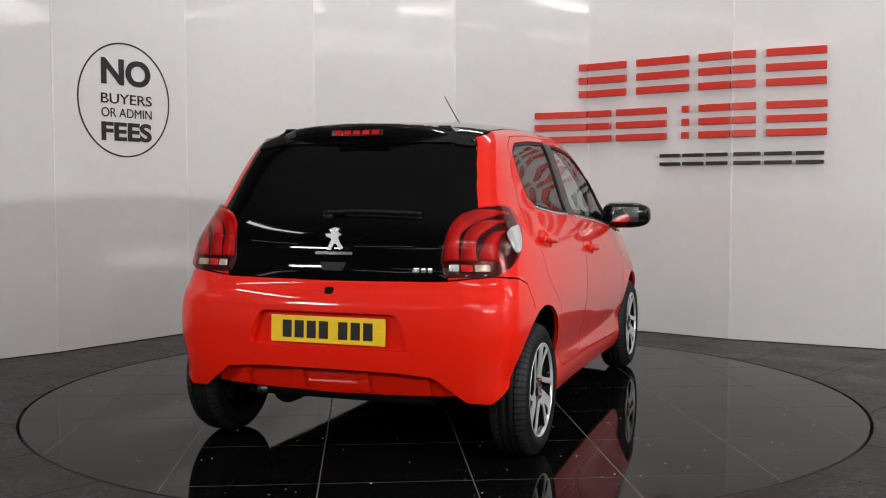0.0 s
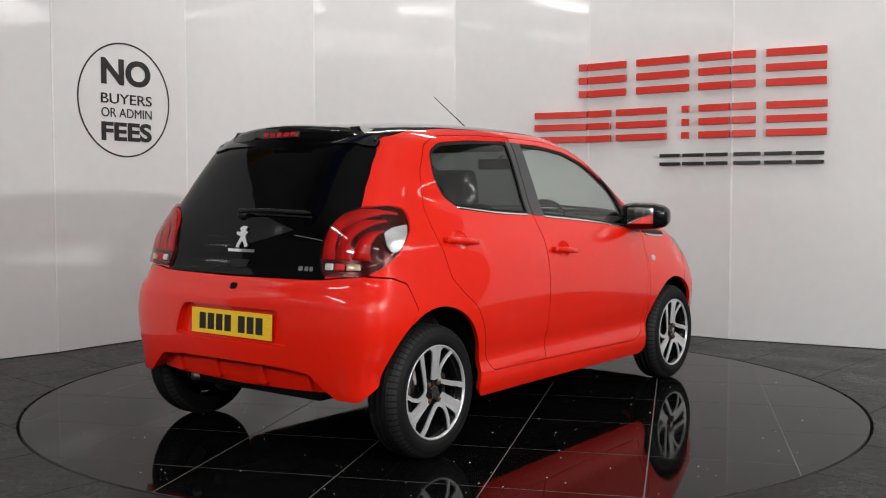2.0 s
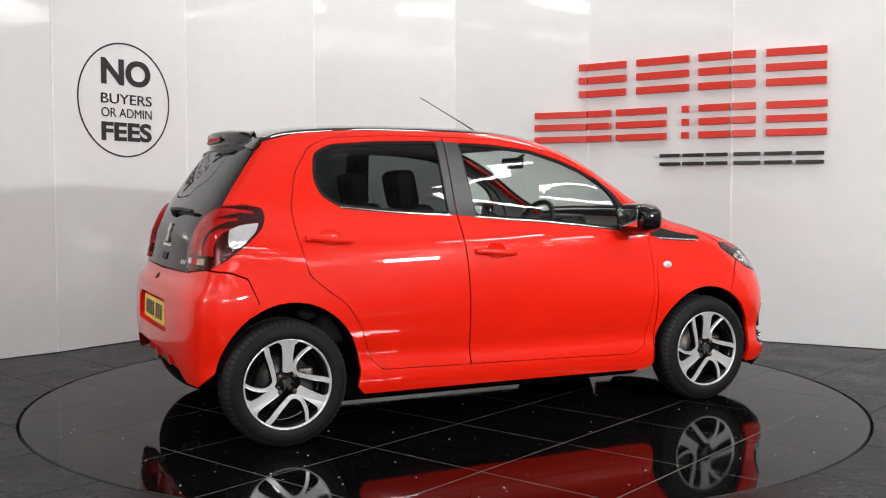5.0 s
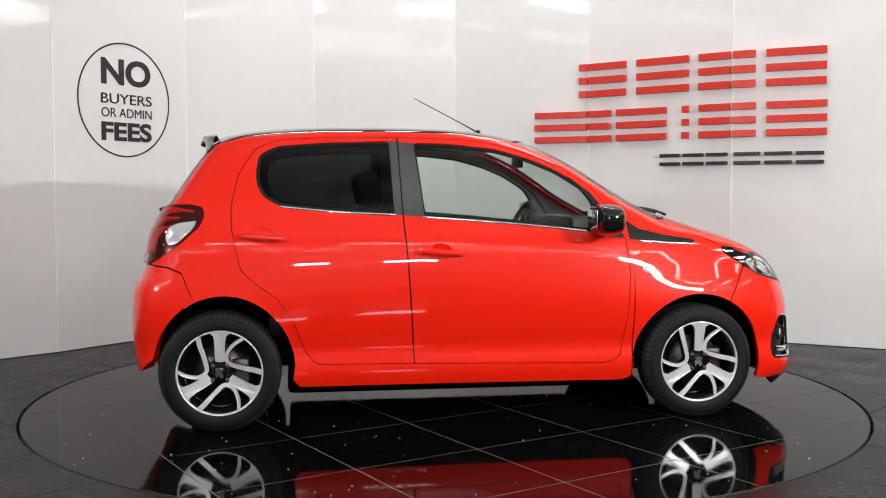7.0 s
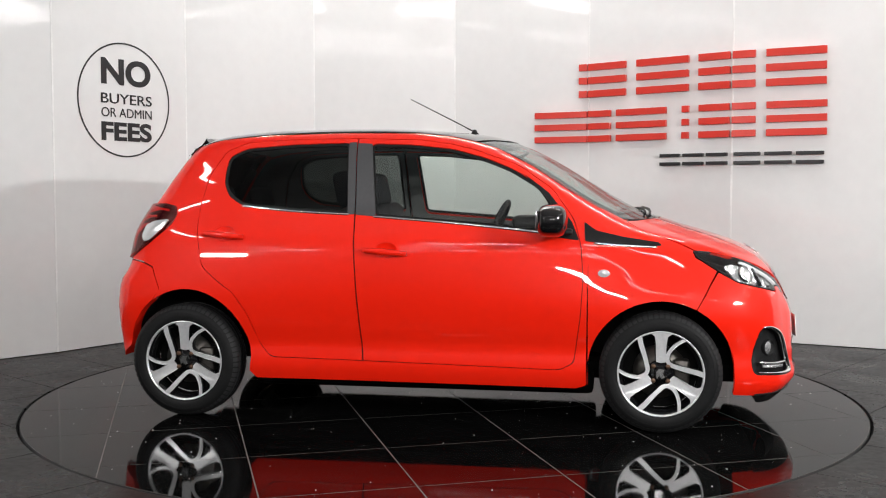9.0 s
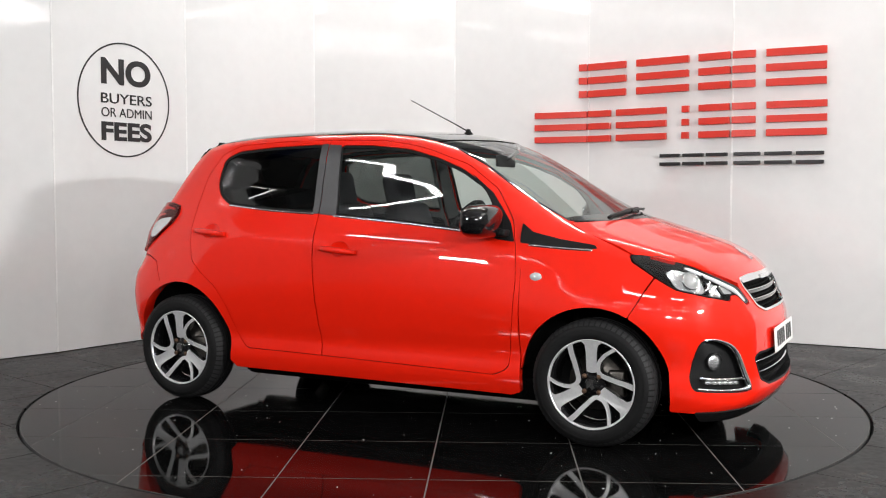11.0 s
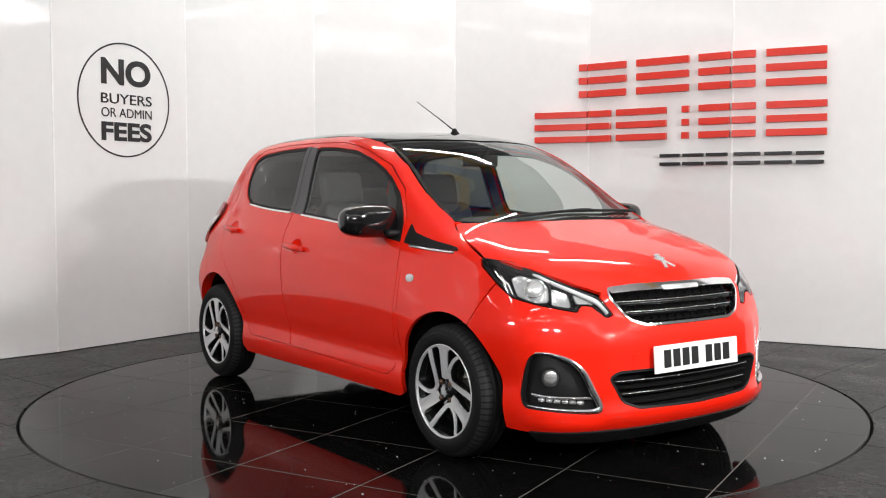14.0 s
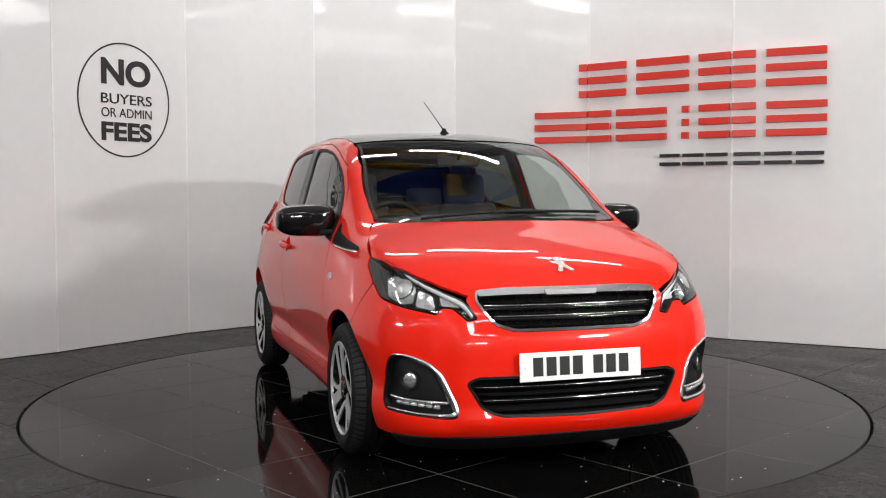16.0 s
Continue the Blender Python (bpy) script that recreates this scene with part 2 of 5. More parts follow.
def circle_cut(p, q, r):
    """The point between p (one side) and q (the other) at the radius r."""
    sign = math.hypot(*p) < r
    lo, hi = 0.0, 1.0
    for _ in range(30):
        m = (lo + hi) / 2
        x, y = p[0] + (q[0] - p[0]) * m, p[1] + (q[1] - p[1]) * m
        if (math.hypot(x, y) < r) == sign:
            lo = m
        else:
            hi = m
    return (x, y)


def tile_shape(x0, y0, r, outer=False):
    """A tile's outline, cut to the round edge of the turntable."""
    g = 0.0028
    n = 10
    c = [(x0 + g, y0 + g), (x0 + TILE - g, y0 + g), (x0 + TILE - g, y0 + TILE - g), (x0 + g, y0 + TILE - g)]
    fine = [(c[i][0] + (c[(i + 1) % 4][0] - c[i][0]) * k / n, c[i][1] + (c[(i + 1) % 4][1] - c[i][1]) * k / n) for i in range(4) for k in range(n)]
    test = (lambda p: math.hypot(*p) > r) if outer else (lambda p: math.hypot(*p) < r)
    if all(test(p) for p in fine):
        return c
    if not any(test(p) for p in fine):
        return None
    out = clip_poly(fine, test, lambda p, q: circle_cut(p, q, r))
    # follow the arc between the two cuts
    res = []
    for i, p in enumerate(out):
        res.append(p)
        q = out[(i + 1) % len(out)]
        if abs(math.hypot(*p) - r) < 1e-4 and abs(math.hypot(*q) - r) < 1e-4:
            a, b = math.atan2(p[1], p[0]), math.atan2(q[1], q[0])
            d = (b - a + math.pi) % math.tau - math.pi
            for k in range(1, 8):
                res.append((r * math.cos(a + d * k / 8), r * math.sin(a + d * k / 8)))
    return res if len(res) > 2 else None


def floor_tiles():
    table = tagged(new("turntable"), "round turntable floor of polished black tiles under the car", "turntable")
    part("base_plate", lathe([(0.0, -0.0007), (TABLE_R - 0.004, -0.0007), (TABLE_R - 0.004, -0.09), (0.0, -0.09)], 128, "z"), M_GROUT, table, smooth=False)
    part("edge_ring", lathe([(TABLE_R - 0.004, -0.06), (TABLE_R - 0.004, -0.0005), (TABLE_R - 0.0005, -0.0005), (TABLE_R - 0.0005, -0.06)], 160, "z"), M_PLASTIC, table)
    spin = Matrix.Rotation(radians(TILE_TURN - TURN_AT_8), 4, "Z")
    for i in range(-5, 5):
        for j in range(-5, 5):
            s = tile_shape(TILE_B + i * TILE, TILE_A + 0.6 + j * TILE, TABLE_R - 0.006)
            if s:
                bm = prism(s, 0.012, bevel=0.0)
                bm.transform(spin @ Matrix.Translation((0, 0, -0.012)))
                part("tile", bm, M_TILE, table, smooth=False)
    dust = bmesh.new()
    rnd = random.Random(5)
    for k in range(260):
        a, r = rnd.uniform(0, math.tau), TABLE_R * math.sqrt(rnd.random()) * 0.98
        q = 0.0012 + 0.0035 * rnd.random() ** 3
        b2 = prism([(q * math.cos(t + rnd.random() * 0.7), q * math.sin(t + rnd.random() * 0.7)) for t in (0, 1.3, 2.5, 3.8, 5.1)], 0.0012)
        b2.transform(Matrix.Translation((r * math.cos(a), r * math.sin(a), 0.0003)))
        merge(dust, b2)
    tagged(part("floor_dust", dust, M_HOUSING, table, smooth=False), kind="stuff")
    ground = tagged(part("floor", box_bm((-9, -11, -0.2), (9, 6, -0.1)), M_GROUT, smooth=False), "dark tiled hall floor round the turntable", "floor", kind="structure")
    ring = lathe([(TABLE_R + 0.006, -0.1), (TABLE_R + 0.006, -0.012), (TABLE_R + 0.3, -0.012)], 128, "z")
    part("pit_rim", ring, M_DARK, ground)
    spin = Matrix.Rotation(radians(-42), 4, "Z")
    bed = bmesh.new()
    for i in range(-16, 16):
        for j in range(-16, 16):
            x, y = i * TILE + 0.2, j * TILE + 0.35
            w = spin @ Vector((x + 0.3, y + 0.3, 0))
            if not (-8.4 < w.x < 8.4 and -10.4 < w.y < 5.4):
                continue
            s = tile_shape(x, y, TABLE_R + 0.015, outer=True)
            if not s:
                continue
            bm = prism(s, 0.1)
            bm.transform(spin @ Matrix.Translation((0, 0, -0.1)))
            if -4.2 < w.x < 4.2 and -3.6 < w.y < 3.2:
                part("tile", bm, M_TILEOUT, ground, smooth=False)
            else:
                merge(bed, bm)
    tagged(part("tile_bed", bed, M_TILEOUT, ground, smooth=False), kind="stuff")
    return table


def strip_lamps():
    built = {}
    for tx, ty, tz, along in TUBES + FAR_TUBES:
        m = pose(tx, ty, tz, 0, 0, 90 if along == "x" else 0)
        if tz in built:
            copy_thing(built[tz], m)
            continue
        first = built[tz] = tagged(new("strip_light"), "white ceiling strip light with lit tube", "lamp", group="strip lights under the roof")
        part("housing", box_bm((-0.1, -0.9, 0.0), (0.1, 0.9, 0.07), 0.01), M_HOUSING, first)
        part("tube", lathe([(0.0, -0.86), (0.022, -0.86), (0.022, 0.86), (0.0, 0.86)], 12, "y"), M_TUBE, first)
        for dy in (-0.7, 0.7):
            part("hanger", tube([(0, dy, 0.06), (0, dy, 5.02 - tz)], 0.006), M_HOUSING, first)
        first.matrix_world = m


def panel_lamps():
    for kx, ky, kz, kw in FLOODS:
        m = look((kx, ky, kz), (0.0, 0.8, 1.2)) @ Matrix.Translation((0, 0, 0.03))
        first = tagged(new("panel_lamp"), "white flood lamp panel hung from the roof", "lamp", group="flood lamps before the turntable")
        part("housing", box_bm((-0.38, -0.16, 0.0), (0.38, 0.16, 0.06), 0.01), M_HOUSING, first)
        part("bracket", box_bm((-0.05, -0.05, 0.06), (0.05, 0.05, 0.3), 0.01), M_HOUSING, first)
        for dx in (-0.24, 0.24):
            up = m.inverted().to_3x3() @ Vector((0, 0, 1))
            a = Vector((dx, 0, 0.05))
            part("hanger", tube([a, a + up * (5.02 - kz)], 0.008), M_HOUSING, first)
        first.matrix_world = m


def roof_steel():
    """Painted beams under the roof, over the back of the turntable."""
    def beam(a, b, w, h, paint, label):
        e = Vector(b) - Vector(a)
        bm = bmesh.new()
        for lo, hi in (((0, -w / 2, 0), (e.length, w / 2, 0.02)), ((0, -w / 2, h - 0.02), (e.length, w / 2, h)), ((0, -0.012, 0.015), (e.length, 0.012, h - 0.015))):
            box_bm(lo, hi, bm=bm)
        ob = tagged(part("roof_beam", bm, paint, smooth=False), label, "beam", group="painted beams under the roof")
        ob.matrix_world = Matrix.Translation(a) @ Matrix.Rotation(math.atan2(e.y, e.x), 4, "Z")
    beam((-6.0, -1.6, 4.72), (6.0, 3.6, 4.72), 0.22, 0.28, M_BLUE, "blue painted steel beam under the roof")
    for y in (-0.4, 0.7, 1.8):
        beam((-6.0, y + 1.6, 4.80), (6.0, y - 0.6, 4.80), 0.12, 0.20, M_AMBERPAINT, "yellow painted steel beam under the roof")


def letters(text, size, i, s0, s1, z0, z1, parent, out=0.003, bold=0.0):
    c = bpy.data.curves.new("lettering", "FONT")
    c.body, c.size, c.extrude, c.offset = text, 1.0, 0.0015, bold
    tmp = new("lettering", c)
    bpy.context.view_layer.update()
    me = bpy.data.meshes.new_from_object(tmp)
    bpy.data.objects.remove(tmp)
    xs, ys = [v.co.x for v in me.vertices], [v.co.y for v in me.vertices]
    sx, sy = (s1 - s0) / (max(xs) - min(xs)), (z1 - z0) / (max(ys) - min(ys))
    m = on_wall(i, s0, z0, out)
    for v in me.vertices:
        v.co = m @ Vector(((v.co.x - min(xs)) * sx, (v.co.y - min(ys)) * sy, v.co.z))
    me.materials.append(M_SIGNBLACK)
    ob = new("lettering", me)
    ob.parent = parent
    return ob


def fees_sign():
    root = tagged(new("wall_sign"), "round black-on-white notice NO BUYERS OR ADMIN FEES", "sign")
    cx, cz = 0.611, 1.816
    bm = bmesh.new()
    n, ra, rb = 96, 0.416, 0.404
    vs = [[bm.verts.new((r * math.cos(k * math.tau / n), r * math.sin(k * math.tau / n) * 1.02, d)) for k in range(n)] for r, d in ((ra, 0.001), (ra, 0.003), (rb, 0.003), (rb, 0.001))]
    for q in range(3):
        for k in range(n):
            bm.faces.new((vs[q][k], vs[q][(k + 1) % n], vs[q + 1][(k + 1) % n], vs[q + 1][k]))
    bmesh.ops.recalc_face_normals(bm, faces=bm.faces)
    bm.transform(on_wall(1, cx, cz))
    part("ring", bm, M_SIGNBLACK, root, smooth=False)
    letters("NO", 1, 1, 0.401, 0.847, 1.922, 2.118, root, bold=0.035)
    letters("BUYERS", 1, 1, 0.396, 0.855, 1.785, 1.860, root, bold=0.006)
    letters("OR ADMIN", 1, 1, 0.398, 0.853, 1.686, 1.754, root, bold=0.0)
    letters("FEES", 1, 1, 0.396, 0.850, 1.511, 1.651, root, bold=0.035)


def bars_sign():
    """The raised maker's sign: each character a plain shape of bars."""
    root = tagged(new("raised_sign"), "raised red and black sign of plain bars on the wall", "sign")

    def bar(i, s0, s1, z0, z1, material):
        bm = box_bm((0, 0, 0.0), (s1 - s0, z1 - z0, 0.03), 0.0015, seg=1)
        bm.transform(on_wall(i, s0, z0, 0.012))
        part("bar", bm, material, root, smooth=False)

    A, B = (1.919, 2.195), (1.550, 1.806)
    red = [(4, 1.155, 1.225, *A), (5, 0.012, 0.354, *A), (5, 0.452, 0.896, *A), (5, 0.980, 1.230, *A), (6, 0.002, 0.171, *A), (6, 0.248, 0.673, *A),
           (4, 0.766, 1.225, *B), (5, 0.012, 0.219, *B), (5, 0.273, 0.711, *B), (5, 0.846, 0.901, *B), (5, 0.986, 1.230, *B), (6, 0.002, 0.177, *B), (6, 0.255, 0.681, *B)]
    for i, s0, s1, z0, z1 in red:
        for k in (0, 0.4, 0.8):
            bar(i, s0, s1, z0 + (z1 - z0) * k, z0 + (z1 - z0) * (k + 0.2), M_SIGNRED)
    for k in range(3):
        for z in (1.342, 1.408):
            bar(5, 0.664 + k * 0.193, 0.83 + k * 0.193, z, z + 0.026, M_SIGNBLACK)
    for k in range(3):
        for z in (1.342, 1.408):
            bar(6, 0.02 + k * 0.225, 0.215 + k * 0.225, z, z + 0.026, M_SIGNBLACK)


# ---- the car's form: one smooth hull, on which every panel lies ----
# x forward from the middle between the axles, y to the left, z up
def spline(points):
    xs, ys = np.array([p[0] for p in points], float), np.array([p[1] for p in points], float)
    h, d = np.diff(xs), np.diff(ys) / np.diff(xs)
    m = np.empty(len(xs))
    m[0], m[-1] = d[0], d[-1]
    m[1:-1] = (d[:-1] * h[1:] + d[1:] * h[:-1]) / (h[:-1] + h[1:])

    def f(v):
        v = np.clip(v, xs[0], xs[-1])
        i = np.clip(np.searchsorted(xs, v, side="right") - 1, 0, len(xs) - 2)
        t = (v - xs[i]) / h[i]
        return ((2 * t ** 3 - 3 * t ** 2 + 1) * ys[i] + (t ** 3 - 2 * t ** 2 + t) * h[i] * m[i]
                + (-2 * t ** 3 + 3 * t ** 2) * ys[i + 1] + (t ** 3 - t ** 2) * h[i] * m[i + 1])
    return f


HALF_WIDTH = spline([(0.10, 0.70), (0.2, 0.748), (0.27, 0.768), (0.31, 0.768), (0.37, 0.760), (0.47, 0.782), (0.6, 0.80), (0.72, 0.795), (0.82, 0.782), (0.90, 0.762), (0.97, 0.728), (1.03, 0.697), (1.2, 0.644), (1.38, 0.585), (1.46, 0.54), (1.6, 0.44)])
TAPER_HIGH = spline([(-1.8, 0.93), (-1.5, 0.965), (-1.2, 0.995), (-0.8, 1.01), (-0.3, 1.01), (0.3, 1.005), (0.8, 0.985), (1.1, 0.955), (1.3, 0.935), (1.5, 0.90), (1.8, 0.82)])
TAPER_LOW = spline([(-1.8, 0.96), (-1.5, 0.995), (-1.2, 1.01), (-0.8, 1.005), (-0.3, 0.99), (0.3, 0.99), (0.8, 1.0), (1.1, 1.01), (1.3, 1.005), (1.5, 0.985), (1.8, 0.93)])
TOP = spline([(-1.5, 1.33), (-1.3, 1.400), (-1.1, 1.440), (-0.9, 1.460), (-0.58, 1.472), (-0.26, 1.470), (0.05, 1.459), (0.21, 1.446), (0.37, 1.417), (0.53, 1.358), (0.68, 1.28), (0.85, 1.175), (1.0, 1.085), (1.1, 1.034), (1.2, 1.0), (1.3, 0.968), (1.475, 0.918), (1.6, 0.875), (1.694, 0.828), (1.76, 0.778), (1.9, 0.63)])
CROWN = spline([(-1.5, 0.10), (-0.6, 0.078), (0.1, 0.10), (0.4, 0.22), (0.8, 0.28), (1.0, 0.22), (1.2, 0.15), (1.5, 0.15), (1.7, 0.22), (1.9, 0.3)])
NOSE = spline([(0.08, 1.70), (0.15, 1.79), (0.19, 1.835), (0.225, 1.856), (0.26, 1.850), (0.30, 1.838), (0.36, 1.838), (0.45, 1.832), (0.55, 1.826), (0.62, 1.812), (0.7, 1.785), (0.76, 1.757), (0.85, 1.72), (1.0, 1.70), (1.6, 1.70)])
STERN = spline([(0.08, -1.49), (0.2, -1.58), (0.27, -1.62), (0.36, -1.642), (0.5, -1.65), (0.62, -1.644), (0.69, -1.63), (0.73, -1.602), (0.8, -1.576), (0.93, -1.551), (1.0, -1.521), (1.13, -1.441), (1.28, -1.343), (1.37, -1.283), (1.5, -1.19), (1.6, -1.12)])


def smax(a, b, k):
    return 0.5 * (a + b + np.sqrt((a - b) ** 2 + k * k))


def hull(x, y, z):
    """Negative inside the car's body."""
    ay = np.abs(y)
    mixv = np.clip((z - 0.5) / 0.35, 0, 1)
    mixv = mixv * mixv * (3 - 2 * mixv)
    w = 1.022 * HALF_WIDTH(z) * (TAPER_LOW(x) * (1 - mixv) + TAPER_HIGH(x) * mixv)
    side = (ay - w) * 0.96
    top = (z - (TOP(x) - CROWN(x) * y * y)) * 0.88
    # the snout stands a little proud between the lamps
    snout = np.clip((0.54 - ay) / 0.09, 0, 1) * np.clip((z - 0.20) / 0.06, 0, 1) * np.clip((0.64 - z) / 0.10, 0, 1)
    snout = 0.016 * snout * snout * (3 - 2 * snout)
    front = x - (snout + NOSE(z) + 0.014 - 0.15 * y * y - 0.34 * y ** 4)
    rear = (STERN(z) + 0.024 + 0.025 * y * y + 0.07 * y ** 4) - x
    ends = np.maximum(front, rear)
    return smax(smax(side, ends, 0.11), top, 0.055)


def grad(P, e=0.004):
    x, y, z = P.T
    g = np.stack([hull(x + e, y, z) - hull(x - e, y, z), hull(x, y + e, z) - hull(x, y - e, z), hull(x, y, z + e) - hull(x, y, z - e)], 1)
    return g / np.maximum(np.linalg.norm(g, axis=1, keepdims=True), 1e-9)


def cast(o, d, far=1.6, steps=120):
    """From far out along d back towards o: where the hull is met first."""
    hit_at = np.zeros(len(o))
    found = np.zeros(len(o), bool)
    for k in range(steps + 1):
        s = far * (1 - k / steps)
        P = o + d * s
        inside = hull(*P.T) < 0
        newly = inside & ~found
        hit_at[newly] = s
        found |= inside
    lo, hi = hit_at.copy(), hit_at + far / steps
    for _ in range(22):
        m = (lo + hi) / 2
        ins = hull(*(o + d * m[:, None]).T) < 0
        lo, hi = np.where(ins, m, lo), np.where(ins, hi, m)
    return o + d * lo[:, None]


FRONT_C, REAR_C, BEND = (1.35, 0.35), (-1.2, 0.40), 0.45


def rays(view, uv):
    """The rays of a view: side (x, z) of the right or left, front and rear (way round the corner, z), top (x, y)."""
    a, b = uv[:, 0], uv[:, 1]
    n = len(a)
    zero = np.zeros(n)
    if view in ("right", "left"):
        s = -1.0 if view == "right" else 1.0
        return np.stack([a, zero, b], 1), np.tile([0, s, 0], (n, 1))
    if view == "top":
        return np.stack([a, b, zero + 0.6], 1), np.tile([0.0, 0, 1], (n, 1))
    cx, cy = FRONT_C if view == "front" else REAR_C
    f = 1.0 if view == "front" else -1.0
    s, m = np.sign(a), np.abs(a)
    phi = np.clip((m - cy) / BEND, 0, math.pi / 2)
    over = np.maximum(m - cy - BEND * math.pi / 2, 0)
    o = np.stack([cx - f * over, np.where(m < cy, a, s * cy), b], 1)
    d = np.stack([f * np.cos(phi), s * np.sin(phi), zero], 1)
    return o, d


def onto(view, uv):
    uv = np.asarray(uv, float).reshape(-1, 2)
    o, d = rays(view, uv)
    return cast(o, d)


def rounded(points, r=0.02, step=0.02):
    """A closed outline with its corners rounded; a third number is that corner's radius."""
    P = [np.array(p[:2], float) for p in points]
    R = [p[2] if len(p) > 2 else r for p in points]
    out = []
    n = len(P)
    for i in range(n):
        p, a, b = P[i], P[i - 1], P[(i + 1) % n]
        u, v = a - p, b - p
        lu, lv = np.linalg.norm(u), np.linalg.norm(v)
        k = min(R[i], lu * 0.48, lv * 0.48)
        if k < 1e-4:
            out.append(p)
            continue
        s, e = p + u / lu * k, p + v / lv * k
        for t in np.linspace(0, 1, 6):
            out.append((1 - t) ** 2 * s + 2 * t * (1 - t) * p + t * t * e)
    res = []
    for i, p in enumerate(out):
        q = out[(i + 1) % len(out)]
        k = max(1, int(np.linalg.norm(q - p) / step))
        for t in range(k):
            w = p + (q - p) * t / k
            if not res or np.linalg.norm(res[-1] - w) > 0.0015:
                res.append(w)
    return np.array(res)


def smooth_line(points, step=0.02, closed=True):
    """A closed outline that bends smoothly through its points."""
    P = np.array([p[:2] for p in points], float)
    n = len(P)
    out = []
    for i in range(n if closed else n - 1):
        if closed:
            a, b, c, d = P[i - 1], P[i], P[(i + 1) % n], P[(i + 2) % n]
        else:
            a, b, c, d = P[max(i - 1, 0)], P[i], P[i + 1], P[min(i + 2, n - 1)]
        k = max(2, int(np.linalg.norm(c - b) / step))
        for t in np.arange(k) / k:
            out.append(0.5 * (2 * b + (c - a) * t + (2 * a - 5 * b + 4 * c - d) * t * t + (3 * b - a - 3 * c + d) * t ** 3))
    if not closed:
        out.append(P[-1])
    return np.array(out)


def inside_poly(pts, poly):
    x, y = pts[:, 0], pts[:, 1]
    c = np.zeros(len(pts), bool)
    for i in range(len(poly)):
        (x1, y1), (x2, y2) = poly[i], poly[i - 1]
        cond = (y1 > y) != (y2 > y)
        with np.errstate(divide="ignore", invalid="ignore"):
            xi = (x2 - x1) * (y - y1) / (y2 - y1) + x1
        c ^= cond & (x < xi)
    return c


def poly_dist(pts, poly):
    best = np.full(len(pts), 9.0)
    for i in range(len(poly)):
        a, b = poly[i - 1], poly[i]
        ab = b - a
        t = np.clip(((pts - a) @ ab) / max(ab @ ab, 1e-12), 0, 1)
        best = np.minimum(best, np.linalg.norm(pts - a - t[:, None] * ab, axis=1))
    return best


def shrink(poly, d):
    """Moves a closed outline inwards by d."""
    area2 = np.sum(poly[:, 0] * np.roll(poly[:, 1], -1) - np.roll(poly[:, 0], -1) * poly[:, 1])
    t = np.roll(poly, -1, 0) - np.roll(poly, 1, 0)
    t /= np.maximum(np.linalg.norm(t, axis=1, keepdims=True), 1e-9)
    nrm = np.stack([-t[:, 1], t[:, 0]], 1) * (1 if area2 > 0 else -1)
    return poly + nrm * d


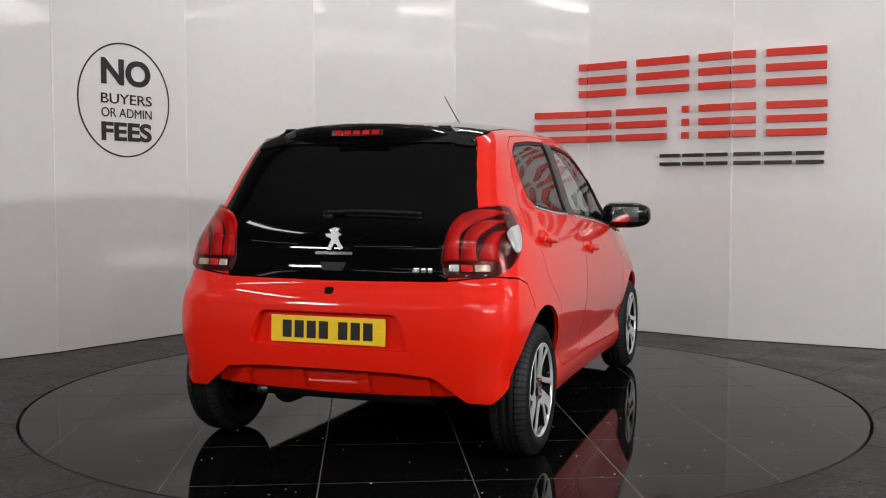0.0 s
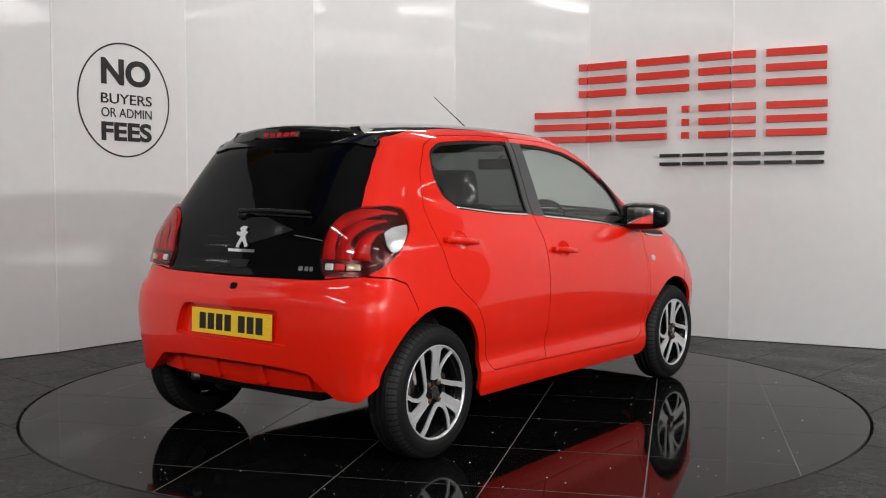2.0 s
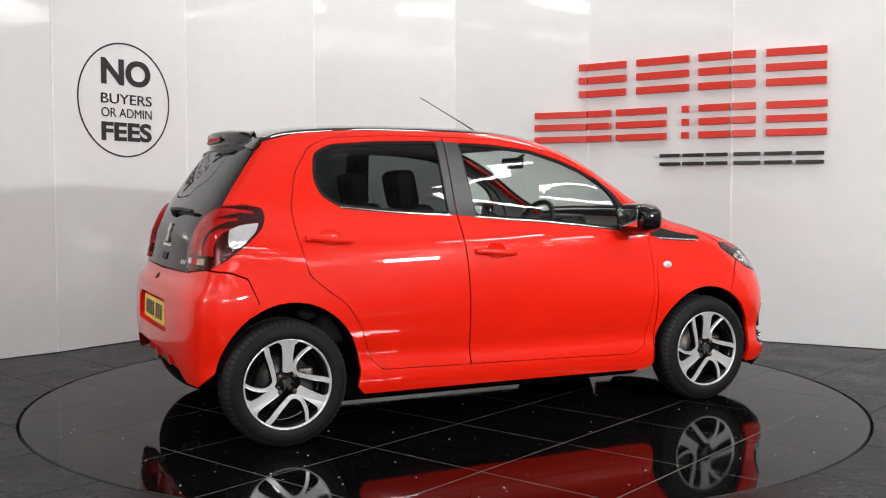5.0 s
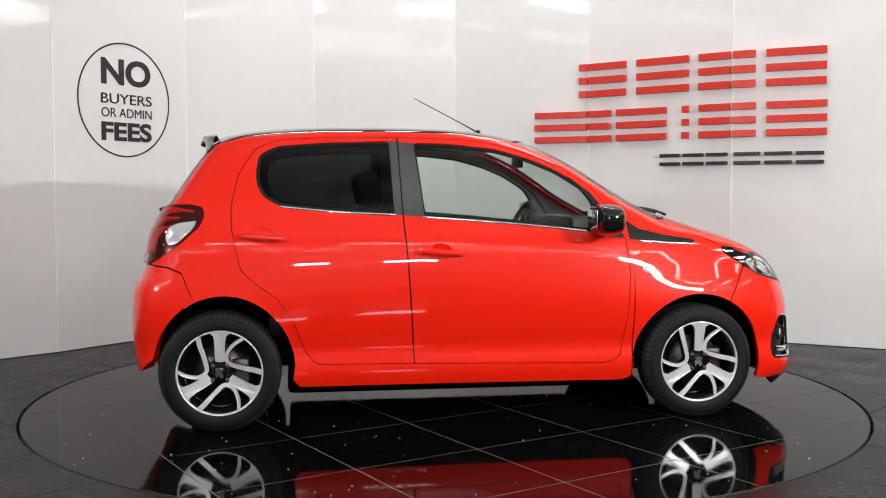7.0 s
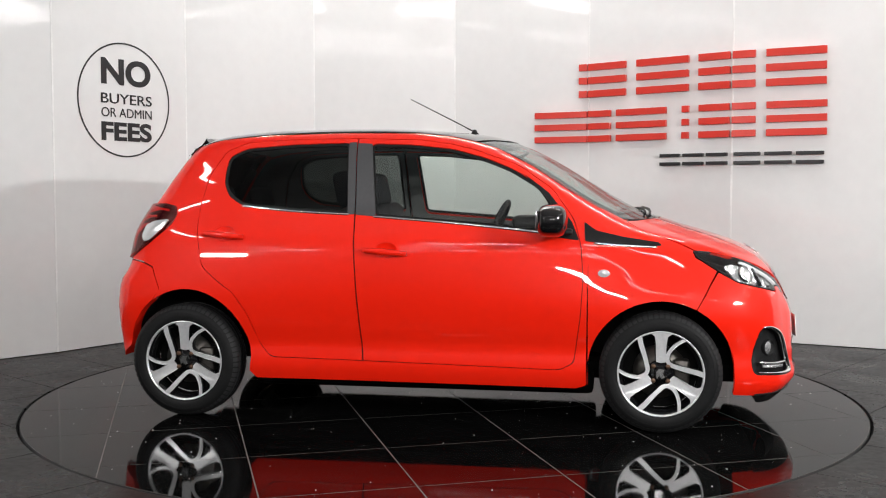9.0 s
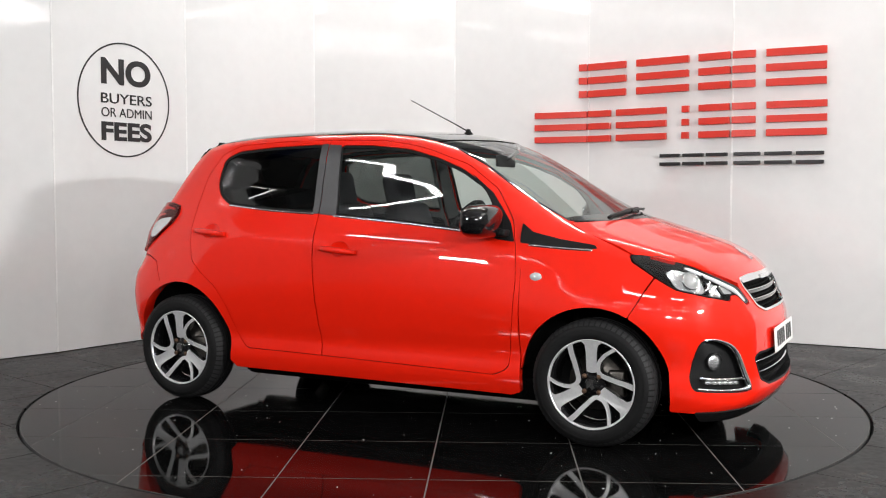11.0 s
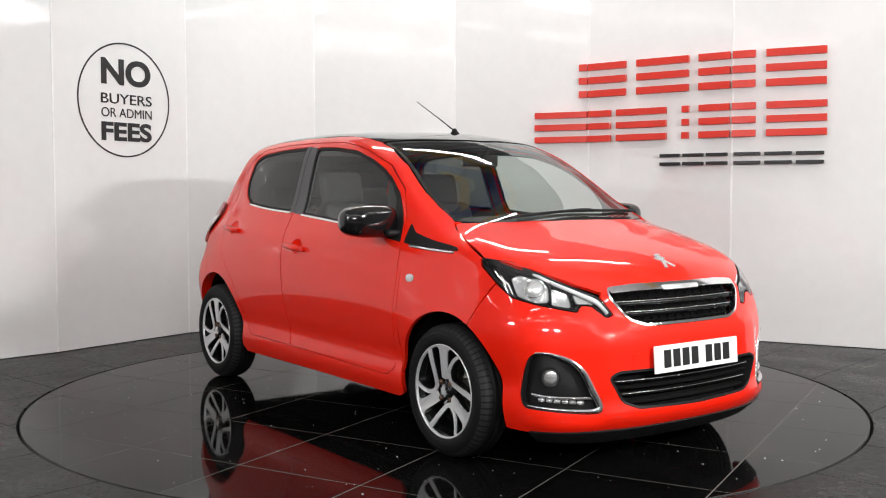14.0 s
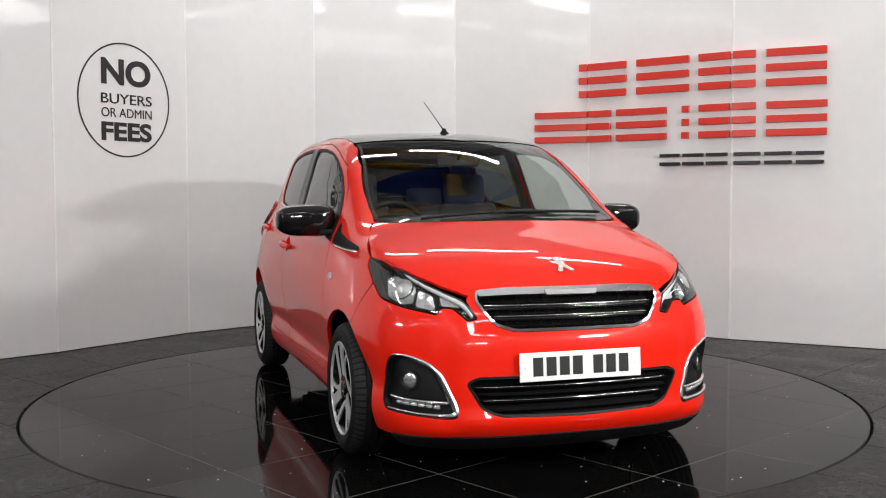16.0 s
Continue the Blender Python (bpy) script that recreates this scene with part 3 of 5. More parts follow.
def sheet(view, outline, holes=(), out=0.0, lip=0.018, gap=0.0, step=0.035, bulge=0.0):
    """A panel of the hull as a mesh: its outline in a view, holes cut through, raised by out, with a lip turned inwards."""
    outline = shrink(np.array(outline, float), gap) if gap else np.array(outline, float)
    loops = [outline] + [shrink(np.array(h, float), -gap) if gap else np.array(h, float) for h in holes]
    pts, edges = [], []
    for lp in loops:
        k = len(pts)
        pts += [Vector(p) for p in lp]
        edges += [(k + i, k + (i + 1) % len(lp)) for i in range(len(lp))]
    lo, hi = outline.min(0), outline.max(0)
    gx, gy = np.meshgrid(np.arange(lo[0] + step / 2, hi[0], step), np.arange(lo[1] + step / 2, hi[1], step))
    g = np.stack([gx.ravel(), gy.ravel()], 1)
    if len(g):
        keep = inside_poly(g, outline)
        for h in loops[1:]:
            keep &= ~inside_poly(g, h)
        for lp in loops:
            keep &= poly_dist(g, lp) > step * 0.45
        pts += [Vector(p) for p in g[keep]]
    from_cdt = delaunay_2d_cdt(pts, edges, [], 0, 1e-5)
    V, Fc = np.array([tuple(v) for v in from_cdt[0]]), from_cdt[2]
    cen = np.array([V[list(f)].mean(0) for f in Fc])
    ok = inside_poly(cen, outline)
    for h in loops[1:]:
        ok &= ~inside_poly(cen, h)
    P = onto(view, V)
    N = grad(P)
    rise = out
    if bulge:
        dist = poly_dist(V, outline)
        rise = (out + bulge * np.minimum(1, dist / max(1e-6, dist.max())) ** 0.7)[:, None]
    P = P + N * rise
    bm = bmesh.new()
    slope = None if bulge else bm.verts.layers.float_vector.new("hull_normal")
    vs = [bm.verts.new(p) for p in P]
    if slope:
        for v, q in zip(vs, N):
            v[slope] = Vector(q)
    faces = []
    for f, k in zip(Fc, ok):
        if not k or len(set(f)) < 3:
            continue
        (ax, ay), (bx, by), (cx, cy) = (V[i] for i in f[:3])
        if abs((bx - ax) * (cy - ay) - (cx - ax) * (by - ay)) < 3e-6:
            continue
        a, b, c = (P[i] for i in f[:3])
        nn = np.cross(b - a, c - a)
        if nn @ N[f[0]] < 0:
            f = f[::-1]
        try:
            faces.append(bm.faces.new([vs[i] for i in f]))
        except ValueError:
            pass
    if lip:
        rim = [e for e in bm.edges if len(e.link_faces) == 1]
        inner = {}
        for e in rim:
            for v in e.verts:
                inner.setdefault(v, None)
        bm.verts.index_update()
        for v in list(inner):
            i = v.index
            top = bm.verts.new(v.co)
            low = bm.verts.new(v.co - Vector(N[i]) * lip)
            inner[v] = (top, low)
        for e in rim:
            l = e.link_loops[0]
            a, b = l.vert, l.link_loop_next.vert
            bm.faces.new((inner[b][0], inner[a][0], inner[a][1], inner[b][1]))
    bmesh.ops.delete(bm, geom=[v for v in bm.verts if not v.link_faces], context="VERTS")
    return bm


def strip(view, line, width, out=0.004, thick=0.004, closed=False):
    """A raised band along a line on the hull; width may vary along it."""
    L = np.array(line, float)
    n = len(L)
    if closed:
        t = np.roll(L, -1, 0) - np.roll(L, 1, 0)
    else:
        t = np.gradient(L, axis=0)
    t /= np.maximum(np.linalg.norm(t, axis=1, keepdims=True), 1e-9)
    nr = np.stack([-t[:, 1], t[:, 0]], 1)
    w = (np.array([width(i / max(1, n - 1)) for i in range(n)]) if callable(width) else np.full(n, width))[:, None] / 2
    A, C, B = onto(view, L + nr * w), onto(view, L), onto(view, L - nr * w)
    nA, nC, nB = grad(A), grad(C), grad(B)
    bm = bmesh.new()
    rows = []
    for i in range(n):
        rows.append([bm.verts.new(q) for q in (A[i] + nA[i] * (out - thick - 0.006), A[i] + nA[i] * out, C[i] + nC[i] * (out + thick), B[i] + nB[i] * out, B[i] + nB[i] * (out - thick - 0.006))])
    for i in range(n if closed else n - 1):
        a, b = rows[i], rows[(i + 1) % n]
        for j in range(4):
            bm.faces.new((a[j], a[j + 1], b[j + 1], b[j]))
    if not closed:
        bm.faces.new(rows[0])
        bm.faces.new(rows[-1][::-1])
    bmesh.ops.recalc_face_normals(bm, faces=bm.faces)
    return bm


HUB_X, HUB_Z = 1.17, 0.2845
REAR_DOOR = [(-0.319, 1.398, 0.004), (-0.60, 1.398), (-0.90, 1.382), (-1.006, 1.338), (-1.085, 1.215), (-1.119, 1.06), (-1.114, 0.95), (-1.07, 0.76), (-0.99, 0.69), (-0.904, 0.63), (-0.835, 0.53), (-0.775, 0.37), (-0.72, 0.312), (-0.254, 0.303, 0.004), (-0.304, 1.022, 0.004)]
FRONT_DOOR = [(-0.319, 1.398, 0.004), (0.0, 1.390), (0.16, 1.366), (0.273, 1.339), (0.49, 1.262), (0.66, 1.145), (0.765, 1.0), (0.80, 0.88), (0.812, 0.72), (0.800, 0.54), (0.77, 0.32), (0.70, 0.285), (-0.254, 0.303, 0.004), (-0.304, 1.022, 0.004)]
REAR_GLASS = [(-0.998, 1.22), (-0.985, 1.305), (-0.90, 1.347), (-0.66, 1.366), (-0.355, 1.374), (-0.335, 1.022), (-0.61, 1.036), (-0.89, 1.062), (-0.968, 1.110), (-0.996, 1.17)]
FRONT_GLASS = [(-0.245, 1.368), (-0.055, 1.362), (0.166, 1.338), (0.332, 1.292), (0.47, 1.236), (0.60, 1.155), (0.655, 1.076), (0.665, 0.962), (0.61, 0.940), (0.222, 0.979), (-0.205, 1.012)]
ROOF_EDGE = [(-1.17, 0.525), (-1.05, 0.535), (-0.8, 0.54), (-0.4, 0.54), (0.0, 0.532), (0.15, 0.525), (0.27, 0.522)]
SCREEN_EDGE = [(0.27, 0.522), (0.38, 0.525), (0.555, 0.552), (0.75, 0.590), (0.86, 0.597), (1.0, 0.607)]
HATCH_EDGE = [(0.53, 0.768), (0.62, 0.85), (0.69, 0.98), (0.735, 1.06), (0.775, 1.15), (0.865, 1.245), (0.96, 1.295), (1.05, 1.33)]
TAIL_LAMP = [(0.522, 0.782), (0.495, 0.85), (0.516, 0.942), (0.582, 1.01), (0.735, 1.060), (0.92, 1.069), (1.03, 1.055), (1.05, 1.015), (1.025, 0.965), (0.912, 0.875), (0.830, 0.820), (0.750, 0.787)]
HEADLAMP = [(1.090, 0.855, 0.006), (0.926, 0.847), (0.745, 0.803), (0.592, 0.754), (0.454, 0.709), (0.405, 0.642, 0.008), (0.44, 0.634, 0.008), (0.501, 0.681), (0.557, 0.683, 0.006), (0.569, 0.658, 0.006), (0.726, 0.683), (0.862, 0.711), (0.960, 0.762), (1.075, 0.826)]
GRILLE = [(-0.40, 0.742), (-0.26, 0.752), (0.26, 0.752), (0.40, 0.742), (0.405, 0.70), (0.335, 0.612), (0.26, 0.588), (-0.26, 0.588), (-0.335, 0.612), (-0.405, 0.70)]
INTAKE = [(-0.455, 0.398), (-0.41, 0.421), (0.41, 0.421), (0.455, 0.398), (0.395, 0.295), (0.33, 0.268), (0.0, 0.260), (-0.33, 0.268), (-0.395, 0.295)]
FOG = [(0.765, 0.492), (0.705, 0.504), (0.600, 0.473), (0.542, 0.424), (0.510, 0.359), (0.476, 0.300), (0.485, 0.263), (0.53, 0.259), (0.79, 0.280), (0.806, 0.329), (0.79, 0.42)]


def both(half):
    """A closed outline from its right half, that begins and ends on the middle line."""
    h = [tuple(p) for p in half]
    return h + [(-p[0], *p[1:]) for p in reversed(h) if abs(p[0]) > 1e-6]


def arch(x0, a0, a1, n=18):
    """The edge of a wheel arch; the rear one is higher, the front one lower and broader."""
    cx, rx, rz = (-1.150, 0.330, 0.362) if x0 < 0 else (1.170, 0.338, 0.338)
    return [(cx + rx * math.cos(radians(a0 + (a1 - a0) * k / n)), HUB_Z + rz * math.sin(radians(a0 + (a1 - a0) * k / n))) for k in range(n + 1)]


def front_way(x, y):
    """The way round the front corner of a place, as the front view counts it."""
    cx, cy = FRONT_C
    if x < cx:
        return cy + BEND * math.pi / 2 + cx - x
    return cy + BEND * math.atan2(y - cy, x - cx) if y > cy else y


def rear_way(x, y):
    cx, cy = REAR_C
    if x > cx:
        return cy + BEND * math.pi / 2 + x - cx
    return cy + BEND * math.atan2(y - cy, cx - x) if y > cy else y


def corner_view(view, s, points):
    """An outline for the front or rear view from side points (x, z); s picks the side."""
    way = front_way if view == "front" else rear_way
    side = "right" if s < 0 else "left"
    P = onto(side, [(x, z) for x, z in points])
    return [(s * way(float(p[0]), abs(float(p[1]))), float(p[2])) for p in P]


def from_top(view, s, points):
    way = front_way if view == "front" else rear_way
    P = onto("top", [(x, s * y) for x, y in points])
    return [(s * way(float(p[0]), abs(float(p[1]))), float(p[2])) for p in P]


def car_body(car):
    def full(half):
        return half + [(x, -y) for x, y in reversed(half) if y > 0]

    # roof, screen, bonnet from above
    roof = rounded(full([(-1.215, 0.0), (-1.205, 0.35)] + ROOF_EDGE + [(0.39, 0.25), (0.437, 0.0)]), 0.01, 0.03)
    part("roof_panel", sheet("top", roof, gap=0.0015, step=0.06), M_PIANO, car, "gloss black roof")
    part("head_lining", sheet("top", shrink(roof, 0.01), out=-0.035, lip=0, step=0.1), M_LINING, car)
    screen = rounded(full([(0.448, 0.0), (0.40, 0.25), (0.285, 0.513)] + [(x + 0.004, y - 0.007) for x, y in SCREEN_EDGE[1:-1]] + [(0.99, 0.600), (1.05, 0.53), (1.13, 0.38), (1.185, 0.18), (1.195, 0.0)]), 0.02, 0.03)
    part("windscreen", sheet("top", shrink(screen, 0.004), out=-0.003, lip=0, step=0.05), M_GLASS, car, "clear windscreen glass").visible_shadow = False
    part("windscreen_surround", sheet("top", screen, [shrink(screen, 0.016)], out=-0.004, lip=0.01, step=0.05), M_SEAL, car)
    cowl = rounded([(1.20, 0.0), (1.19, 0.18), (1.135, 0.38), (1.05, 0.54), (1.005, 0.603), (0.97, 0.57), (1.03, 0.42), (1.08, 0.2), (1.09, 0.0), (1.08, -0.2), (1.03, -0.42), (0.97, -0.57), (1.005, -0.603), (1.05, -0.54), (1.135, -0.38), (1.19, -0.18)], 0.02, 0.03)
    part("scuttle", sheet("top", cowl, out=-0.012, lip=0.01, step=0.05), M_PLASTIC, car, "black plastic scuttle under the windscreen")
    bonnet_half = [(1.198, 0.0), (1.188, 0.18), (1.132, 0.385), (1.06, 0.54), (1.012, 0.612), (1.05, 0.635), (1.18, 0.678), (1.325, 0.703), (1.478, 0.660), (1.585, 0.594), (1.666, 0.513), (1.721, 0.425), (1.740, 0.32), (1.753, 0.0)]
    bonnet = rounded(full(bonnet_half), 0.012, 0.03)
    part("bonnet", sheet("top", bonnet, gap=0.002, step=0.05), M_RED, car, "glossy red bonnet")
    # tailgate and spoiler
    hatch = rounded(both([(0.0, 0.766)] + HATCH_EDGE + [(0.80, 1.346), (0.0, 1.356)]), 0.012, 0.025)
    part("tailgate", sheet("rear", hatch, gap=0.0015, step=0.045), M_TAIL, car, "black glass tailgate")
    lip_edge = from_top("rear", 1, [(x, y - 0.004) for x, y in ROOF_EDGE[:1]])[0]
    sp = rounded(both([(0.0, 1.340), (0.6, 1.334), (0.98, 1.318), (1.075, 1.343), (lip_edge[0], lip_edge[1]), (1.0, 1.401), (0.8, 1.404), (0.4, 1.408), (0.0, 1.41)]), 0.01, 0.02)
    spoiler = part("roof_spoiler", sheet("rear", sp, out=0.007, lip=0.025, step=0.03), M_PIANO, car, "gloss black roof spoiler")
    wedge = bmesh.new()
    rows = []
    for y in np.linspace(-0.515, 0.515, 37):
        q = min(1.0, max(0.0, (abs(y) - 0.32) / 0.195))
        full_w = 1 - q * q * (3 - 2 * q)
        tops = onto("top", [(-1.13, y), (-1.20, y), (-1.235 + 0.10 * y * y, y)])
        rim = onto("rear", [(rear_way(-1.25, abs(y)) * (1 if y >= 0 else -1), 1.372 - 0.06 * y * y), (rear_way(-1.27, abs(y)) * (1 if y >= 0 else -1), 1.342)])
        want = [(-1.13, tops[0][2] + 0.002), (-1.20, tops[1][2] + 0.008), (-1.262 + 0.50 * y * y, 1.432 - 0.13 * y * y), (-1.302 + 0.52 * y * y, 1.419 - 0.13 * y * y), (-1.305 + 0.52 * y * y, 1.408 - 0.13 * y * y), (-1.282 + 0.42 * y * y, 1.350 - 0.08 * y * y), (-1.24 + 0.30 * y * y, 1.344 - 0.08 * y * y)]
        flat = [(-1.13, tops[0][2] - 0.004), (-1.20, tops[1][2] - 0.003), (tops[2][0], tops[2][2] - 0.004), (rim[0][0] + 0.004, rim[0][2]), (rim[0][0] + 0.004, rim[0][2] - 0.004), (rim[1][0] + 0.004, rim[1][2]), (rim[1][0] + 0.03, rim[1][2])]
        rows.append([wedge.verts.new((a[0] * full_w + b[0] * (1 - full_w), y, a[1] * full_w + b[1] * (1 - full_w))) for a, b in zip(want, flat)])
    for a, b in zip(rows, rows[1:]):
        for q in range(7):
            wedge.faces.new((a[q], a[(q + 1) % 7], b[(q + 1) % 7], b[q]))
    wedge.faces.new(rows[0])
    wedge.faces.new(rows[-1][::-1])
    bmesh.ops.recalc_face_normals(wedge, faces=wedge.faces)
    bmesh.ops.bevel(wedge, geom=[e for e in wedge.edges if len(e.link_faces) == 2 and e.calc_face_angle() > 0.6], offset=0.004, segments=2, affect="EDGES")
    part("spoiler_wing", wedge, M_PIANO, spoiler, "black wing over the tailgate")
    lamp_at = pose(-1.294, 0, 1.384, 0, 22, 0)
    brake = part("brake_lamp", box_bm((-0.007, -0.122, -0.017), (0.01, 0.122, 0.017), 0.004, m=lamp_at), M_LENSDARK, spoiler, "red high brake lamp")
    for k in range(5):
        part("lamp_cell", box_bm((-0.0095, -0.104 + 0.044 * k, -0.011), (0.0, -0.072 + 0.044 * k, 0.011), 0.003, m=lamp_at), M_LENSRED, brake)
    # rear bumper
    for_arch = corner_view("rear", 1, arch(-HUB_X, 170, 125, 9))
    b = [(0, 0.400), (0.30, 0.398), (0.475, 0.385), (0.55, 0.335), (0.62, 0.288), (0.72, 0.282)] + for_arch
    b += [(1.006, 0.640), (0.950, 0.750), (0.873, 0.777), (0.743, 0.788), (0.52, 0.768), (0, 0.762)]
    well = rounded([(-0.30, 0.632), (0.30, 0.632), (0.325, 0.60), (0.36, 0.49), (-0.36, 0.49), (-0.325, 0.60)], 0.02, 0.02)
    bumper = part("rear_bumper", sheet("rear", rounded(both(b), 0.012, 0.025), [well], gap=0.002, lip=0.062, step=0.035), M_RED, car, "red rear bumper")
    part("plate_recess", sheet("rear", shrink(well, -0.002), out=-0.034, lip=0, step=0.04), M_RED, bumper)
    val = rounded(both([(0, 0.262), (0.42, 0.275), (0.60, 0.288), (0.56, 0.345), (0.48, 0.395), (0, 0.408)]), 0.02, 0.025)
    part("rear_valance", sheet("rear", val, out=-0.06, lip=0.03, step=0.035), M_RED, bumper, "recessed red lower valance")
    for v in (-0.42, -0.15, 0.15, 0.42):
        fin = rounded([(v - 0.03, 0.292), (v + 0.03, 0.292), (v + 0.018, 0.385), (v - 0.018, 0.385)], 0.01, 0.015)
        part("valance_fin", sheet("rear", fin, out=-0.042, lip=0.02, step=0.03), M_RED, bumper)
    # front bumper
    for_arch = corner_view("front", 1, arch(HUB_X, 12, 62, 9))
    f = [(0, 0.176), (0.45, 0.178), (0.75, 0.176), (0.885, 0.182)] + for_arch
    f += [(1.006, 0.70), (0.960, 0.757), (0.862, 0.707), (0.726, 0.679), (0.570, 0.653), (0.553, 0.678), (0.503, 0.676), (0.44, 0.629), (0.40, 0.638), (0.447, 0.709), (0.415, 0.745), (0.26, 0.768), (0, 0.772)]
    fogs = [rounded(FOG, 0.03), rounded([(-a, z) for a, z in FOG], 0.03)]
    part("front_bumper", sheet("front", rounded(both(f), 0.010, 0.025), [rounded(GRILLE, 0.02), rounded(INTAKE, 0.02), *fogs], gap=0.0015, step=0.035), M_RED, car, "red front bumper")
    # sides
    for view, s in (("right", -1), ("left", 1)):
        hole = FRONT_DOOR[:-2] + REAR_DOOR[:-2][::-1]
        def V(points):
            return [(s * rear_way(p[0], 0.7), p[1]) for p in points]
        o = from_top("rear", s, ROOF_EDGE + SCREEN_EDGE[1:])
        o += V([(1.02, 0.995), (0.90, 0.93), (0.836, 0.90), (0.828, 0.60), (0.826, 0.215), (0.78, 0.198), (-0.80, 0.205), (-0.832, 0.24)])
        o += corner_view("rear", s, arch(-HUB_X, 5, 124, 16))
        o += [(s * a, z) for a, z in [(1.006, 0.645), (0.951, 0.755), (0.873, 0.782), (0.743, 0.793), (0.53, 0.773)] + HATCH_EDGE[1:-2]]
        o += [(s * 0.985, 1.314), (s * 1.08, 1.341), (s * (lip_edge[0] - 0.004), lip_edge[1])]
        dh = rounded(V(hole), 0.02, 0.025)
        part("body_side", sheet("rear", rounded(o, 0.006, 0.025), [dh], step=0.026), M_RED, car, "red body side with sill and roof rail")
        part("side_lining", sheet("rear", shrink(rounded(o, 0.006, 0.03), 0.01), [shrink(dh, -0.004)], out=-0.03, lip=0, step=0.06), M_INNER, car)
        # wing
        w = corner_view("front", s, [(0.832, 0.90), (0.90, 0.933)]) + from_top("front", s, [(1.008, 0.612), (1.05, 0.635), (1.18, 0.678), (1.325, 0.703)])
        w += [(s * a, z) for a, z in [(1.094, 0.852), (1.080, 0.822), (0.966, 0.760), (1.01, 0.702)]]
        w += corner_view("front", s, arch(HUB_X, 62, 172, 16)) + corner_view("front", s, [(0.832, 0.215), (0.832, 0.60)])
        part("wing", sheet("front", rounded(w, 0.006, 0.025), gap=0.0015, step=0.033), M_RED, car, "red front wing")
        for name, line, glass, tint in (("rear_door", REAR_DOOR, REAR_GLASS, M_PRIVACY), ("front_door", FRONT_DOOR, FRONT_GLASS, M_GLASS)):
            g = rounded(glass, 0.03, 0.02)
            hx, hz = (-0.967, 0.920) if name == "rear_door" else (-0.137, 0.845)
            cup = smooth_line([(hx + 0.006 + 0.052 * math.cos(k), hz + 0.036 * math.sin(k)) for k in np.arange(0, 6.2, 0.5)], 0.015)
            door = part(name, sheet(view, rounded(line, 0.03, 0.025), [g, cup], gap=0.0034, lip=0.014, step=0.035), M_RED, car, "red door")
            edge = rounded(line, 0.03, 0.025)
            # black strip added behind the door gap to give it the dark of shade
            part("gap_strip", sheet(view, shrink(edge, -0.014), [shrink(edge, 0.012)], out=-0.011, lip=0, step=0.05), M_SEAL, door)
            part("handle_cup", sheet(view, shrink(cup, -0.004), out=-0.004, lip=0, step=0.013, bulge=-0.018), M_RED, door)
            part("window_pane", sheet(view, shrink(g, -0.006), out=-0.006, lip=0, step=0.05), tint, door, "dark tinted glass" if tint is M_PRIVACY else "clear glass").visible_shadow = False
            part("window_seal", sheet(view, shrink(g, -0.001), [shrink(g, 0.012)], out=-0.003, lip=0.008, step=0.05), M_SEAL, door)
            part("door_lining", sheet(view, shrink(rounded(line, 0.03, 0.03), 0.008), [shrink(g, -0.004)], out=-0.028, lip=0, step=0.07), M_INNER, door)
            card = rounded([(-0.31, 1.0), (-1.06, 1.03), (-1.09, 0.85), (-0.98, 0.72), (-0.80, 0.45), (-0.27, 0.34)] if name == "rear_door" else [(-0.28, 1.0), (0.3, 0.96), (0.72, 0.90), (0.76, 0.6), (0.72, 0.34), (-0.25, 0.34)], 0.03, 0.04)
            part("door_card", sheet(view, card, out=-0.06, lip=0, step=0.08), M_PLASTIC, door)
            low = [(-0.335, 1.018), (-0.61, 1.032), (-0.89, 1.058)] if name == "rear_door" else [(-0.21, 1.008), (0.222, 0.975), (0.61, 0.936), (0.665, 0.928)]
            part("chrome_strip", strip(view, smooth_line(low, 0.03, False), 0.011, 0.002, 0.003), M_CHROME, door, "thin bright strip under the window")
            handle(view, s, hx, hz, door)
            if name == "front_door":
                pil = rounded([(-0.316, 1.372), (-0.242, 1.368), (-0.20, 1.008), (-0.300, 1.016)], 0.006)
                sail = rounded([(0.52, 1.215), (0.64, 1.125), (0.755, 0.985), (0.79, 0.90), (0.70, 0.912), (0.61, 0.937), (0.665, 0.962), (0.65, 1.08)], 0.01)
                part("mirror_sail", sheet(view, sail, out=0.003, lip=0.008), M_PLASTIC, door)
                wing_mirror(door, s)
            else:
                pil = rounded([(-0.362, 1.376), (-0.322, 1.376), (-0.306, 1.018), (-0.342, 1.018)], 0.006)
            part("pillar_trim", sheet(view, pil, out=0.003, lip=0.008), M_TRIM, door, "dark grey pillar trim")
        blade = rounded([(0.812, 0.985), (0.87, 0.945), (1.0, 0.915), (1.160, 0.890), (1.172, 0.876), (0.99, 0.880), (0.818, 0.897)], 0.008)
        part("wing_blade", sheet(view, blade, out=0.004, lip=0.01), M_PLASTIC, car, "black trim blade on the wing")
        part("blade_strip", strip(view, smooth_line([(0.86, 0.887), (1.0, 0.876), (1.15, 0.869)], 0.03, False), 0.011, 0.003, 0.003), M_CHROME, car)
        rp = smooth_line([(0.906 + 0.028 * math.cos(k), 0.748 + 0.018 * math.sin(k)) for k in np.arange(0, 6.2, 0.6)], 0.02)
        part("side_repeater", sheet(view, rp, out=0.003, lip=0.008, bulge=0.006, step=0.012), M_LENSCLEAR, car, "small clear side repeater lamp")
